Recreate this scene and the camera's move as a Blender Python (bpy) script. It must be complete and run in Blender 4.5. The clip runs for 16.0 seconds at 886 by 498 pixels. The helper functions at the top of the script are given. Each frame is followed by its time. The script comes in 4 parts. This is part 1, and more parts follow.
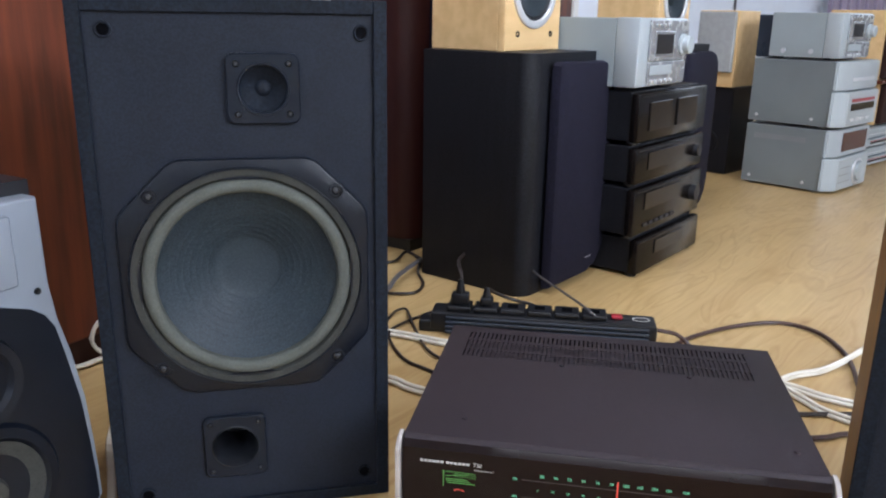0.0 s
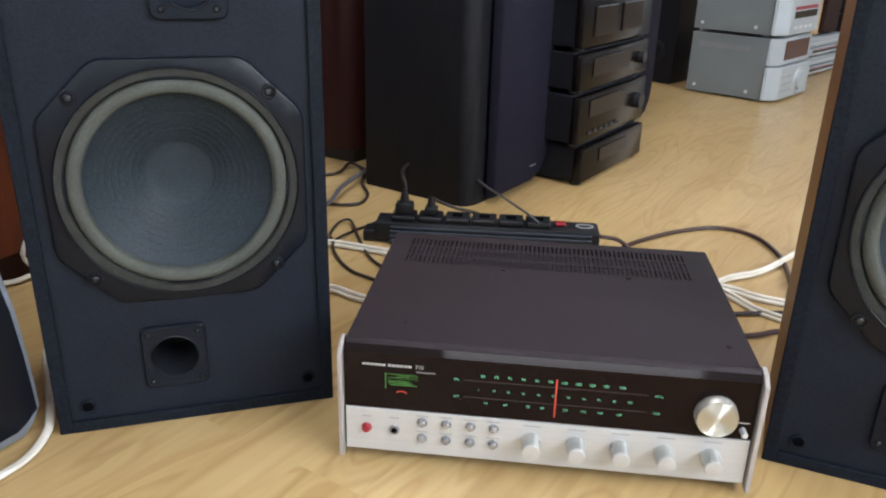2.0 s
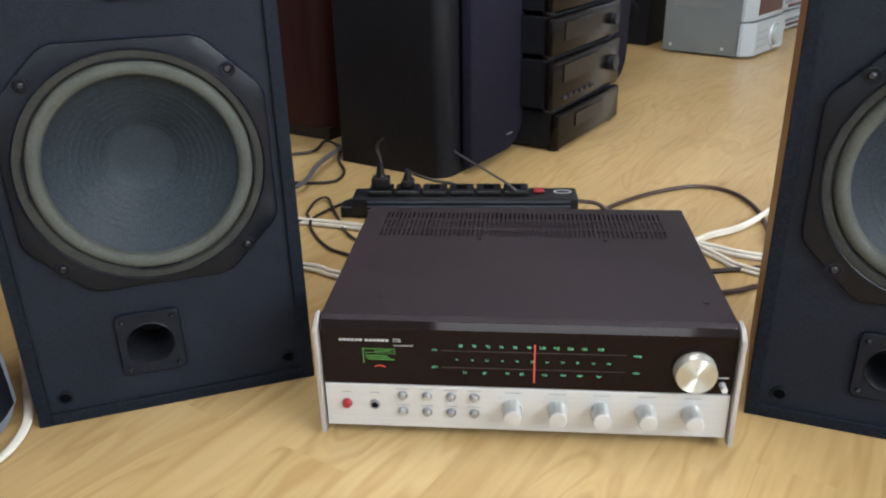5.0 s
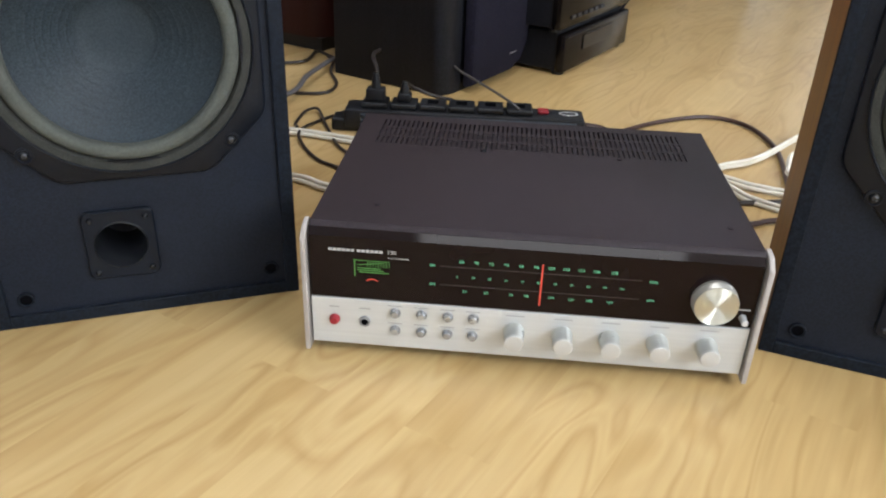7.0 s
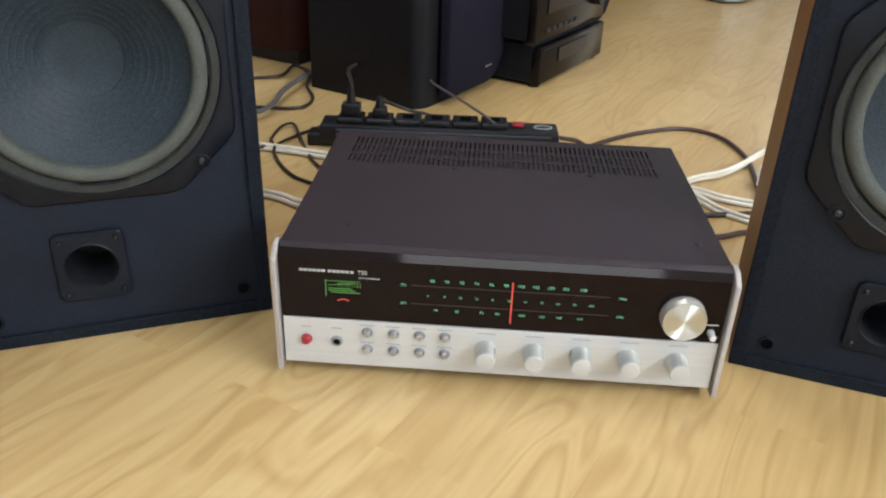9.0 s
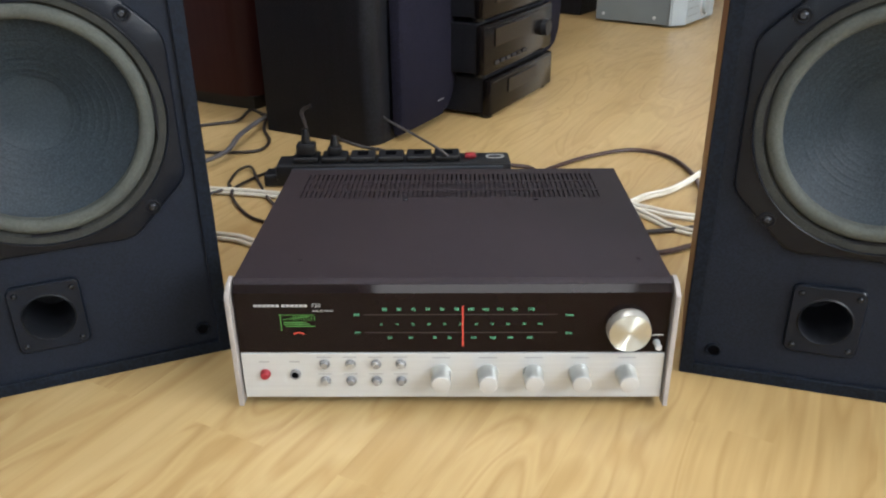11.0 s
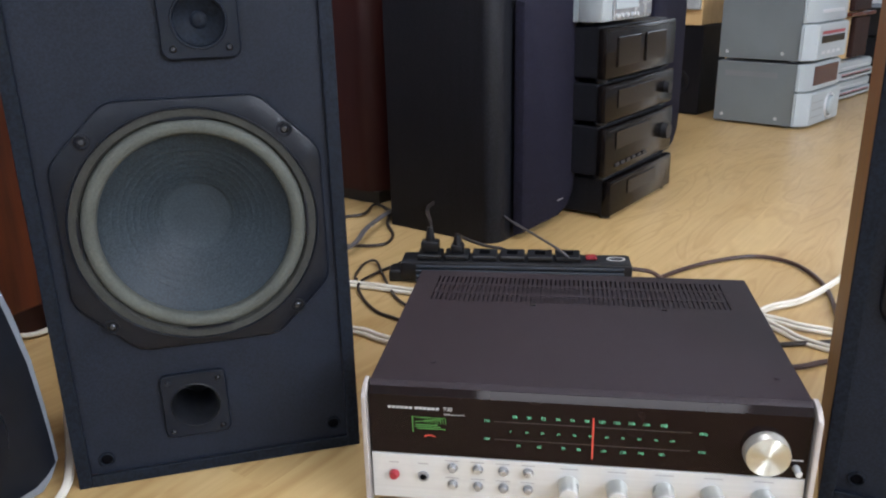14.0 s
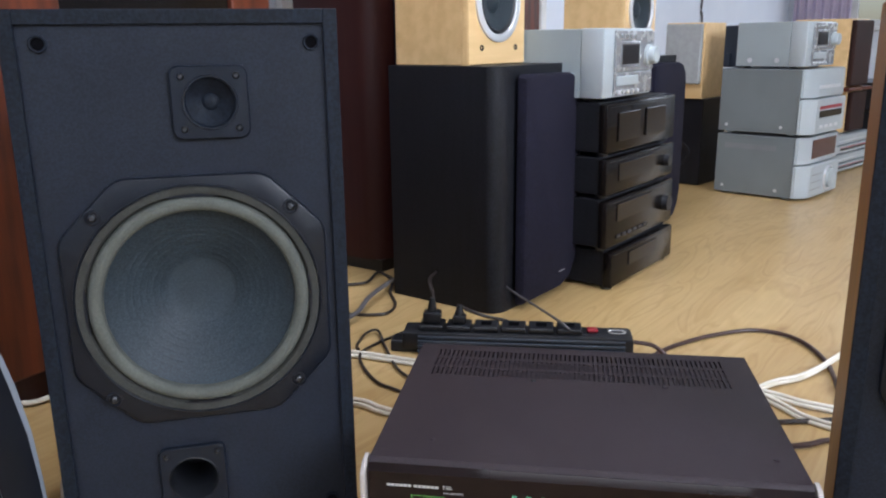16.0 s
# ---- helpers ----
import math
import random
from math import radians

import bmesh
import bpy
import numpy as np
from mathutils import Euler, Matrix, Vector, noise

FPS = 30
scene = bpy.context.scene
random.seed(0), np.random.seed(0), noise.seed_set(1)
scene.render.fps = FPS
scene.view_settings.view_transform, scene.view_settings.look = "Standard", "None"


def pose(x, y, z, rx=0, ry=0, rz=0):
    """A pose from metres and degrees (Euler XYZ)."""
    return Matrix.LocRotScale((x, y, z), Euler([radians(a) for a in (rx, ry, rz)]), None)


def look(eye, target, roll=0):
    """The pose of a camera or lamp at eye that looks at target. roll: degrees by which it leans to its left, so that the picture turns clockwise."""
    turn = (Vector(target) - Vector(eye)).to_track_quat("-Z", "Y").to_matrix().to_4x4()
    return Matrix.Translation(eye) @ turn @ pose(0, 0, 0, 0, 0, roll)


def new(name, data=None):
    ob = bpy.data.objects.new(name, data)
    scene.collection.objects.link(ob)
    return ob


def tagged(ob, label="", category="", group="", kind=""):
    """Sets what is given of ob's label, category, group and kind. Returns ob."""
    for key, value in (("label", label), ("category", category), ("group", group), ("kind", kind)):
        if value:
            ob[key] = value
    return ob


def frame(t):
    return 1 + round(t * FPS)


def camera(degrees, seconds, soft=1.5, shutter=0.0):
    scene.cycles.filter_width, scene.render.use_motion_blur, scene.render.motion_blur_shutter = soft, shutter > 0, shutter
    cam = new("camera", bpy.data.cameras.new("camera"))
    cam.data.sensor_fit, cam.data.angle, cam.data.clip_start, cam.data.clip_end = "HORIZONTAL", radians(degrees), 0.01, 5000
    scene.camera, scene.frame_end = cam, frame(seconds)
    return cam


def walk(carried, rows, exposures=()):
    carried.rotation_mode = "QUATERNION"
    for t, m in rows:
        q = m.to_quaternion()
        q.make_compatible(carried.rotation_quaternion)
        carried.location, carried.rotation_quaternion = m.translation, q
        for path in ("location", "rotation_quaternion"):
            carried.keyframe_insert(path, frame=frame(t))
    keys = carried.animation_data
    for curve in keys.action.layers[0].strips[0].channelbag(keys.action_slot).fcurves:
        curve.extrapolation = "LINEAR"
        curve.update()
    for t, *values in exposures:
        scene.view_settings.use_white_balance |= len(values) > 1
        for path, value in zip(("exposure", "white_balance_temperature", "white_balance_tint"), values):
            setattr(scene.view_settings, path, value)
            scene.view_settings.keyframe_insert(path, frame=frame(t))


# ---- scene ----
cam = camera(58.0, 16.0, soft=2.1)
PATH = [
    (0, (-0.04, -0.731, 0.571), (-0.383, 1.158, 0.011), 0.9),
    (0.5, (-0.037, -0.729, 0.566), (-0.377, 1.146, -0.041), 0.8),
    (1, (-0.045, -0.726, 0.571), (-0.363, 1.146, -0.056), 0.7),
    (1.5, (-0.021, -0.729, 0.561), (-0.32, 1.135, -0.1), 1.0),
    (2, (-0.03, -0.722, 0.553), (-0.236, 1.119, -0.2), 1.4),
    (2.5, (-0.018, -0.718, 0.547), (-0.209, 1.114, -0.23), 0.4),
    (3, (-0.027, -0.717, 0.55), (-0.173, 1.111, -0.248), -0.2),
    (5.5, (-0.01, -0.711, 0.54), (-0.191, 1.105, -0.279), -1.5),
    (6, (-0.015, -0.701, 0.528), (-0.133, 1.095, -0.345), -1.1),
    (6.5, (-0.015, -0.697, 0.505), (-0.167, 1.086, -0.389), 1.6),
    (7, (-0.035, -0.659, 0.488), (-0.165, 1.094, -0.464), 2.1),
    (7.5, (-0.032, -0.643, 0.494), (-0.17, 1.092, -0.491), 1.6),
    (8, (-0.035, -0.646, 0.498), (-0.173, 1.099, -0.471), 1.5),
    (8.5, (-0.027, -0.649, 0.499), (-0.141, 1.108, -0.451), 1.8),
    (9, (-0.022, -0.656, 0.5), (-0.115, 1.11, -0.435), 2.0),
    (11.5, (0.007, -0.683, 0.506), (-0.03, 1.133, -0.331), -1.2),
    (12, (-0.004, -0.687, 0.511), (-0.089, 1.14, -0.299), -1.8),
    (12.5, (-0.017, -0.69, 0.523), (-0.18, 1.156, -0.229), -2.3),
    (13, (-0.023, -0.691, 0.527), (-0.239, 1.164, -0.189), -2.0),
    (13.5, (-0.027, -0.693, 0.531), (-0.288, 1.169, -0.149), -1.6),
    (14, (-0.027, -0.693, 0.534), (-0.314, 1.175, -0.12), -1.3),
    (14.5, (-0.027, -0.695, 0.536), (-0.321, 1.182, -0.091), -0.9),
    (15, (-0.026, -0.697, 0.545), (-0.32, 1.195, -0.035), -0.7),
    (15.5, (-0.024, -0.7, 0.55), (-0.322, 1.205, 0.019), -0.7),
    (16, (-0.024, -0.7, 0.552), (-0.323, 1.212, 0.048), -0.7),
]
walk(cam, [(t, look(eye, target, roll)) for t, eye, target, roll in PATH],
     exposures=[(0.0, -0.08, 5950, 15), (1.0, -0.09, 6020, 15), (2.5, -0.13, 6330, 12), (5.5, -0.14, 6350, 11), (8.5, -0.15, 6400, 10), (12.0, -0.14, 6360, 11), (13.5, -0.11, 6230, 14), (15.0, -0.08, 5980, 15), (16.0, -0.08, 5980, 15)])

# ---- room frame: local x runs across the room, local y along the wall ----
ROOM = pose(-1.0, 1.05, 0, 0, 0, -27)

# ---- world and large lights ----
world = bpy.data.worlds.new("world")
scene.world = world
world.use_nodes = True
wn = world.node_tree.nodes
sky = wn.new("ShaderNodeTexSky")
sky.sky_type, sky.sun_disc, sky.sun_elevation, sky.sun_rotation = "NISHITA", False, radians(38), radians(120)
world.node_tree.links.new(sky.outputs[0], wn["Background"].inputs[0])
wn["Background"].inputs[1].default_value = 0.12


def window_light(name, m, sx, sy, watts, color):
    lamp = bpy.data.lights.new(name, "AREA")
    lamp.shape, lamp.size, lamp.size_y, lamp.energy, lamp.color = "RECTANGLE", sx, sy, watts, color
    ob = new(name, lamp)
    ob.matrix_world = m
    return ob


# daylight of the sky in the three window openings
window_light("window_light_side", ROOM @ look((4.38, -0.8, 1.85), (1.0, -0.7, 0.5)), 2.6, 1.3, 158, (0.88, 0.94, 1.0))
window_light("window_light_back", ROOM @ look((2.2, -3.98, 1.75), (1.6, 0, 0.4)), 2.4, 1.2, 26, (0.88, 0.94, 1.0))
window_light("window_light_far", ROOM @ look((2.0, 5.97, 1.5), (1.6, 0, 0.2)), 2.2, 1.5, 30, (0.86, 0.93, 1.0))
# tube of the near ceiling luminaire, then an added overhead fill without a known lamp
window_light("ceiling_tube_near", pose(0.25, -2.2, 2.60), 1.35, 0.60, 20, (0.97, 0.98, 1.0))
window_light("added_overhead_fill", pose(-0.05, 0.75, 2.60, 0, 0, 63), 0.30, 1.2, 34, (0.97, 0.98, 1.0))


# ---- materials ----
def mat(name, base, rough=0.5, metal=0.0, base2=None, scale=6.0, detail=4.0, stretch=(1, 1, 1), turn=0.0,
        bump=0.0, bscale=300.0, coat=0.0, spread=(0.35, 0.65), emit=None, rvar=0.08, spec=0.5, speck=None):
    m = bpy.data.materials.new(name)
    m.use_nodes = True
    n, l = m.node_tree.nodes, m.node_tree.links
    b = n["Principled BSDF"]
    b.inputs["Metallic"].default_value = metal
    b.inputs["Coat Weight"].default_value = coat
    b.inputs["Coat Roughness"].default_value = 0.08
    b.inputs["Specular IOR Level"].default_value = spec
    tc, mp = n.new("ShaderNodeTexCoord"), n.new("ShaderNodeMapping")
    mp.inputs["Scale"].default_value = stretch
    mp.inputs["Rotation"].default_value = (0, 0, radians(turn))
    l.new(tc.outputs["Object"], mp.inputs[0])
    tex = n.new("ShaderNodeTexNoise")
    tex.inputs["Scale"].default_value, tex.inputs["Detail"].default_value = scale, detail
    l.new(mp.outputs[0], tex.inputs["Vector"])
    ramp = n.new("ShaderNodeValToRGB")
    base2 = base2 or tuple(c * 0.8 for c in base)
    ramp.color_ramp.elements[0].position, ramp.color_ramp.elements[1].position = spread
    ramp.color_ramp.elements[0].color, ramp.color_ramp.elements[1].color = (*base2, 1), (*base, 1)
    l.new(tex.outputs[0], ramp.inputs[0])
    colour = ramp.outputs[0]
    if speck:
        dots, lift, mx = n.new("ShaderNodeTexNoise"), n.new("ShaderNodeMapRange"), n.new("ShaderNodeMix")
        dots.inputs["Scale"].default_value, dots.inputs["Detail"].default_value = speck[0], 2
        lift.inputs[1].default_value, lift.inputs[2].default_value = 0.36, 0.64
        lift.inputs[3].default_value, lift.inputs[4].default_value = 1 - speck[1], 1 + speck[1]
        mx.data_type, mx.blend_type, mx.inputs[0].default_value = "RGBA", "MULTIPLY", 1.0
        l.new(tc.outputs["Object"], dots.inputs["Vector"])
        l.new(dots.outputs[0], lift.inputs[0])
        l.new(colour, mx.inputs[6])
        l.new(lift.outputs[0], mx.inputs[7])
        colour = mx.outputs[2]
    l.new(colour, b.inputs["Base Color"])
    mr = n.new("ShaderNodeMapRange")
    mr.inputs[3].default_value, mr.inputs[4].default_value = max(rough - rvar, 0.02), min(rough + rvar, 1)
    l.new(tex.outputs[0], mr.inputs[0])
    l.new(mr.outputs[0], b.inputs["Roughness"])
    if bump:
        fine, bp = n.new("ShaderNodeTexNoise"), n.new("ShaderNodeBump")
        fine.inputs["Scale"].default_value, fine.inputs["Detail"].default_value = bscale, 3
        bp.inputs["Strength"].default_value, bp.inputs["Distance"].default_value = bump, 0.001
        l.new(mp.outputs[0], fine.inputs["Vector"])
        l.new(fine.outputs[0], bp.inputs["Height"])
        l.new(bp.outputs[0], b.inputs["Normal"])
    if emit:
        b.inputs["Emission Color"].default_value = (*emit[:3], 1)
        b.inputs["Emission Strength"].default_value = emit[3]
    return m


def floor_material():
    """Oak-look vinyl: cathedral figure from banded slow noise, fine streaks, a few knots."""
    m = bpy.data.materials.new("oak_vinyl")
    m.use_nodes = True
    n, l = m.node_tree.nodes, m.node_tree.links
    b = n["Principled BSDF"]
    tc = n.new("ShaderNodeTexCoord")

    def noise_at(scale, stretch, detail, distortion=0.0, shift=0.0):
        mp, tx = n.new("ShaderNodeMapping"), n.new("ShaderNodeTexNoise")
        mp.inputs["Scale"].default_value, mp.inputs["Location"].default_value = stretch, (shift, shift * 0.7, 0)
        tx.inputs["Scale"].default_value, tx.inputs["Detail"].default_value, tx.inputs["Distortion"].default_value = scale, detail, distortion
        l.new(tc.outputs["Object"], mp.inputs[0])
        l.new(mp.outputs[0], tx.inputs["Vector"])
        return tx.outputs[0]

    def ramp(value, stops):
        r = n.new("ShaderNodeValToRGB")
        els = r.color_ramp.elements
        while len(els) < len(stops):
            els.new(0.5)
        for el, (pos, c) in zip(els, stops):
            el.position, el.color = pos, (*c, 1)
        l.new(value, r.inputs[0])
        return r.outputs[0]

    def times(a, c, amount):
        mx = n.new("ShaderNodeMix")
        mx.data_type, mx.blend_type = "RGBA", "MULTIPLY"
        mx.inputs[0].default_value = amount
        l.new(a, mx.inputs[6])
        l.new(c, mx.inputs[7])
        return mx.outputs[2]

    # printed strips: each has its own tone and its own piece of figure
    bmap, brick = n.new("ShaderNodeMapping"), n.new("ShaderNodeTexBrick")
    bmap.inputs["Rotation"].default_value = (0, 0, radians(90))
    brick.inputs["Color1"].default_value, brick.inputs["Color2"].default_value = (0, 0, 0, 1), (1, 1, 1, 1)
    brick.inputs["Scale"].default_value, brick.inputs["Mortar Size"].default_value = 1.0, 0.0
    brick.inputs["Brick Width"].default_value, brick.inputs["Row Height"].default_value = 0.62, 0.088
    brick.offset = 0.37
    l.new(tc.outputs["Object"], bmap.inputs[0])
    l.new(bmap.outputs[0], brick.inputs["Vector"])

    def strip_noise(scale, stretch, detail, distortion, jump):
        mp, add, mul, tx = n.new("ShaderNodeMapping"), n.new("ShaderNodeVectorMath"), n.new("ShaderNodeVectorMath"), n.new("ShaderNodeTexNoise")
        mp.inputs["Scale"].default_value = stretch
        mul.operation = "SCALE"
        mul.inputs["Scale"].default_value = jump
        tx.inputs["Scale"].default_value, tx.inputs["Detail"].default_value, tx.inputs["Distortion"].default_value = scale, detail, distortion
        l.new(tc.outputs["Object"], mp.inputs[0])
        l.new(brick.outputs["Color"], mul.inputs[0])
        l.new(mp.outputs[0], add.inputs[0])
        l.new(mul.outputs[0], add.inputs[1])
        l.new(add.outputs[0], tx.inputs["Vector"])
        return tx.outputs[0]

    L, M, K = (0.565, 0.414, 0.198), (0.540, 0.387, 0.178), (0.480, 0.327, 0.140)
    figure = ramp(strip_noise(1.0, (9.0, 1.9, 1), 1.6, 1.2, 9.0), [(0.26, M), (0.34, L), (0.40, M), (0.43, L), (0.475, K), (0.51, L), (0.55, M), (0.585, L), (0.63, K), (0.68, L)])
    streak = ramp(strip_noise(2.2, (46, 2.4, 1), 4, 0.2, 5.0), [(0.30, (0.89, 0.86, 0.81)), (0.62, (1, 1, 1))])
    strip = ramp(brick.outputs["Color"], [(0.0, (0.93, 0.91, 0.88)), (1.0, (1.0, 1.0, 1.0))])
    tone = ramp(noise_at(1.0, (4.2, 1.6, 1), 3, 0.6, 4.0), [(0.3, (0.83, 0.79, 0.72)), (0.7, (1.0, 1.0, 1.0))])
    kv, kmap = n.new("ShaderNodeTexVoronoi"), n.new("ShaderNodeMapping")
    kmap.inputs["Scale"].default_value = (4.3, 2.3, 1)
    l.new(tc.outputs["Object"], kmap.inputs[0])
    l.new(kmap.outputs[0], kv.inputs["Vector"])
    kv.inputs["Scale"].default_value = 1.0
    knot = ramp(kv.outputs["Distance"], [(0.015, (0.58, 0.46, 0.34)), (0.055, (0.84, 0.77, 0.68)), (0.10, (1, 1, 1))])
    col = times(times(times(times(figure, streak, 1.0), tone, 1.0), knot, 0.8), strip, 1.0)
    l.new(col, b.inputs["Base Color"])
    mr, bp = n.new("ShaderNodeMapRange"), n.new("ShaderNodeBump")
    mr.inputs[3].default_value, mr.inputs[4].default_value = 0.24, 0.38
    l.new(noise_at(3.0, (4, 2, 1), 4), mr.inputs[0])
    l.new(mr.outputs[0], b.inputs["Roughness"])
    bp.inputs["Strength"].default_value, bp.inputs["Distance"].default_value = 0.12, 0.0005
    l.new(noise_at(4.0, (40, 3, 1), 4), bp.inputs["Height"])
    l.new(bp.outputs[0], b.inputs["Normal"])
    return m


FLOOR = floor_material()
WALL = mat("wall_paint", (0.74, 0.79, 0.86), 0.85, scale=3, base2=(0.69, 0.74, 0.82), bump=0.2, bscale=120)
CEIL = mat("ceiling_paint", (0.78, 0.78, 0.76), 0.9, scale=3, base2=(0.74, 0.74, 0.72), bump=0.15, bscale=90)
FRAME = mat("window_paint", (0.72, 0.72, 0.70), 0.4, scale=9)
MAHOG = mat("mahogany", (0.032, 0.006, 0.0055), 0.5, base2=(0.035, 0.008, 0.006), scale=5, stretch=(14, 14, 0.8), spec=0.3)
REDWOOD = mat("red_brown_wood", (0.132, 0.029, 0.0100), 0.42, spec=0.35, base2=(0.055, 0.0135, 0.006), scale=4, stretch=(10, 10, 0.9))
WALNUT = mat("walnut_veneer", (0.27, 0.118, 0.034), 0.5, spec=0.25, base2=(0.165, 0.066, 0.019), scale=5, stretch=(16, 16, 1.0))
MAPLE = mat("maple_veneer", (0.72, 0.50, 0.24), 0.38, base2=(0.63, 0.42, 0.19), scale=4, stretch=(1.2, 9, 9), coat=0.1)
BAFFLE = mat("black_vinyl_baffle", (0.0096, 0.0131, 0.0212), 0.55, spec=0.18, base2=(0.0080, 0.0109, 0.0178), scale=18, bump=0.25, bscale=700, speck=(420, 0.22))
EDGE = mat("black_ash_edge", (0.0066, 0.0098, 0.0165), 0.6, spec=0.14, base2=(0.0054, 0.0078, 0.0125), scale=12, stretch=(1, 1, 0.2), bump=0.4, bscale=500, speck=(300, 0.4))
BLACKBOX = mat("black_ash_vinyl", (0.0088, 0.0096, 0.0132), 0.45, spec=0.25, base2=(0.0064, 0.0070, 0.0096), scale=10, stretch=(8, 8, 0.6), bump=0.3, bscale=400, speck=(260, 0.35))
PLASTIC = mat("black_plastic", (0.0115, 0.0128, 0.0165), 0.4, spec=0.4, base2=(0.007, 0.008, 0.010), scale=15, bump=0.15, bscale=800)
CASTING = mat("pressed_frame_black", (0.0042, 0.0062, 0.0108), 0.33, spec=0.25, base2=(0.0034, 0.0050, 0.0088), scale=12, bump=0.15, bscale=500)
RUBBER = mat("grey_foam_surround", (0.072, 0.078, 0.068), 0.75, spec=0.3, base2=(0.058, 0.063, 0.055), scale=30, bump=0.3, bscale=700, speck=(350, 0.10))
GASKET = mat("dark_gasket", (0.038, 0.039, 0.035), 0.9, spec=0.15, base2=(0.029, 0.030, 0.027), scale=40, bump=0.4, bscale=600, speck=(450, 0.14))
CONE = mat("paper_cone", (0.0180, 0.0275, 0.0355), 0.55, spec=0.26, base2=(0.0140, 0.0215, 0.0285), scale=14, bump=0.3, bscale=600, speck=(500, 0.35))
PLATEBLK = mat("moulded_plate_black", (0.0062, 0.0092, 0.0156), 0.36, spec=0.22, base2=(0.0050, 0.0075, 0.0128), scale=12, bump=0.15, bscale=500)
CAP = mat("dust_cap", (0.0205, 0.0305, 0.0385), 0.56, spec=0.26, base2=(0.0170, 0.0255, 0.0325), scale=20, bump=0.2, bscale=500, speck=(500, 0.22))
SCREW = mat("screw_steel", (0.060, 0.064, 0.072), 0.42, metal=1.0, scale=60)
# black that puts the shade of holes and gaps into the colour
HOLESHADE = mat("hole_shade_black", (0.002, 0.002, 0.003), 0.95, spec=0.05)
LID = mat("painted_steel_lid", (0.0245, 0.0172, 0.0215), 0.52, spec=0.26, base2=(0.0190, 0.0130, 0.0165), scale=5, bump=0.5, bscale=800, detail=6, speck=(500, 0.25))
GLOSS = mat("gloss_dial_glass", (0.0078, 0.0038, 0.0042), 0.06, spec=0.17, base2=(0.006, 0.0030, 0.0034), rvar=0.02)
ALU = mat("brushed_aluminium", (0.57, 0.585, 0.58), 0.36, metal=0.35, base2=(0.525, 0.54, 0.535), scale=5, stretch=(1, 1, 60))
CHEEK = mat("champagne_cheek", (0.40, 0.37, 0.34), 0.5, metal=0.2, base2=(0.34, 0.31, 0.29), scale=10)
KNOB = mat("turned_aluminium", (0.47, 0.46, 0.41), 0.32, metal=0.5, base2=(0.41, 0.40, 0.36), scale=20)
CHROME = mat("chrome", (0.75, 0.75, 0.75), 0.14, metal=1.0, scale=30)
RED = mat("red_plastic", (0.32, 0.018, 0.028), 0.35)
COLLAR = mat("button_collar_grey", (0.22, 0.22, 0.22), 0.5, base2=(0.18, 0.18, 0.18), scale=40)
KNOBEND = mat("polished_knob_end", (0.55, 0.55, 0.53), 0.36, metal=0.25, base2=(0.49, 0.49, 0.47), scale=30)
KNOBSIDE = mat("satin_knob_side", (0.52, 0.52, 0.48), 0.30, metal=0.45, base2=(0.40, 0.41, 0.39), scale=30)
CAPTION = mat("faint_grey_print", (0.36, 0.36, 0.37), 0.5)
GREENLIT = mat("green_lit_print", (0.14, 0.5, 0.28), 0.5, emit=(0.20, 0.85, 0.48, 0.18))
METERLIT = mat("green_meter_light", (0.08, 0.26, 0.06), 0.5, emit=(0.18, 0.7, 0.10, 0.10))
REDLIT = mat("red_lit_pointer", (0.5, 0.06, 0.04), 0.4, emit=(1.0, 0.10, 0.07, 0.27))
DIALINE = mat("dial_line_grey", (0.045, 0.038, 0.038), 0.4)
PRINT = mat("white_print", (0.50, 0.50, 0.49), 0.5)
GREYPRINT = mat("grey_print", (0.25, 0.25, 0.26), 0.5)
SILVER = mat("silver_painted_metal", (0.186, 0.212, 0.220), 0.45, metal=0.2, base2=(0.165, 0.188, 0.195), scale=6, bump=0.1, bscale=500)
WHITEP = mat("pale_silver_plastic", (0.41, 0.46, 0.48), 0.36, base2=(0.365, 0.41, 0.43), scale=5, metal=0.15)
GRILLE = mat("navy_black_cloth", (0.0105, 0.0100, 0.022), 0.85, spec=0.2, base2=(0.008, 0.0077, 0.017), scale=60, bump=0.8, bscale=1500, speck=(300, 0.3))
GREYCLOTH = mat("grey_grille_cloth", (0.36, 0.38, 0.38), 0.85, base2=(0.31, 0.33, 0.33), scale=50, bump=0.5, bscale=1200)
GLOSSBLK = mat("gloss_black_front", (0.0075, 0.0055, 0.005), 0.20, spec=0.20, base2=(0.005, 0.004, 0.004), scale=8, bump=0.12, bscale=60)
SCREENB = mat("dark_display", (0.009, 0.007, 0.007), 0.12, spec=0.28)
REDSCREEN = mat("red_brown_display", (0.075, 0.022, 0.020), 0.2, base2=(0.045, 0.014, 0.013), scale=30)
WHITECABLE = mat("white_pvc_cable", (0.76, 0.73, 0.64), 0.45, base2=(0.62, 0.59, 0.50), scale=20)
BLACKCABLE = mat("black_pvc_cable", (0.024, 0.017, 0.015), 0.42)
BROWNCABLE = mat("brown_pvc_cable", (0.055, 0.026, 0.022), 0.45, base2=(0.040, 0.019, 0.017), scale=30)
GREYCABLE = mat("grey_pvc_cable", (0.10, 0.095, 0.10), 0.4)
STRIPBLUE = mat("slate_ribbed_plastic", (0.030, 0.042, 0.062), 0.4, base2=(0.022, 0.032, 0.048), scale=12)
DARKWOOD = mat("dark_brown_speaker", (0.030, 0.012, 0.009), 0.6, spec=0.2, base2=(0.02, 0.008, 0.006), scale=6, stretch=(9, 9, 1))

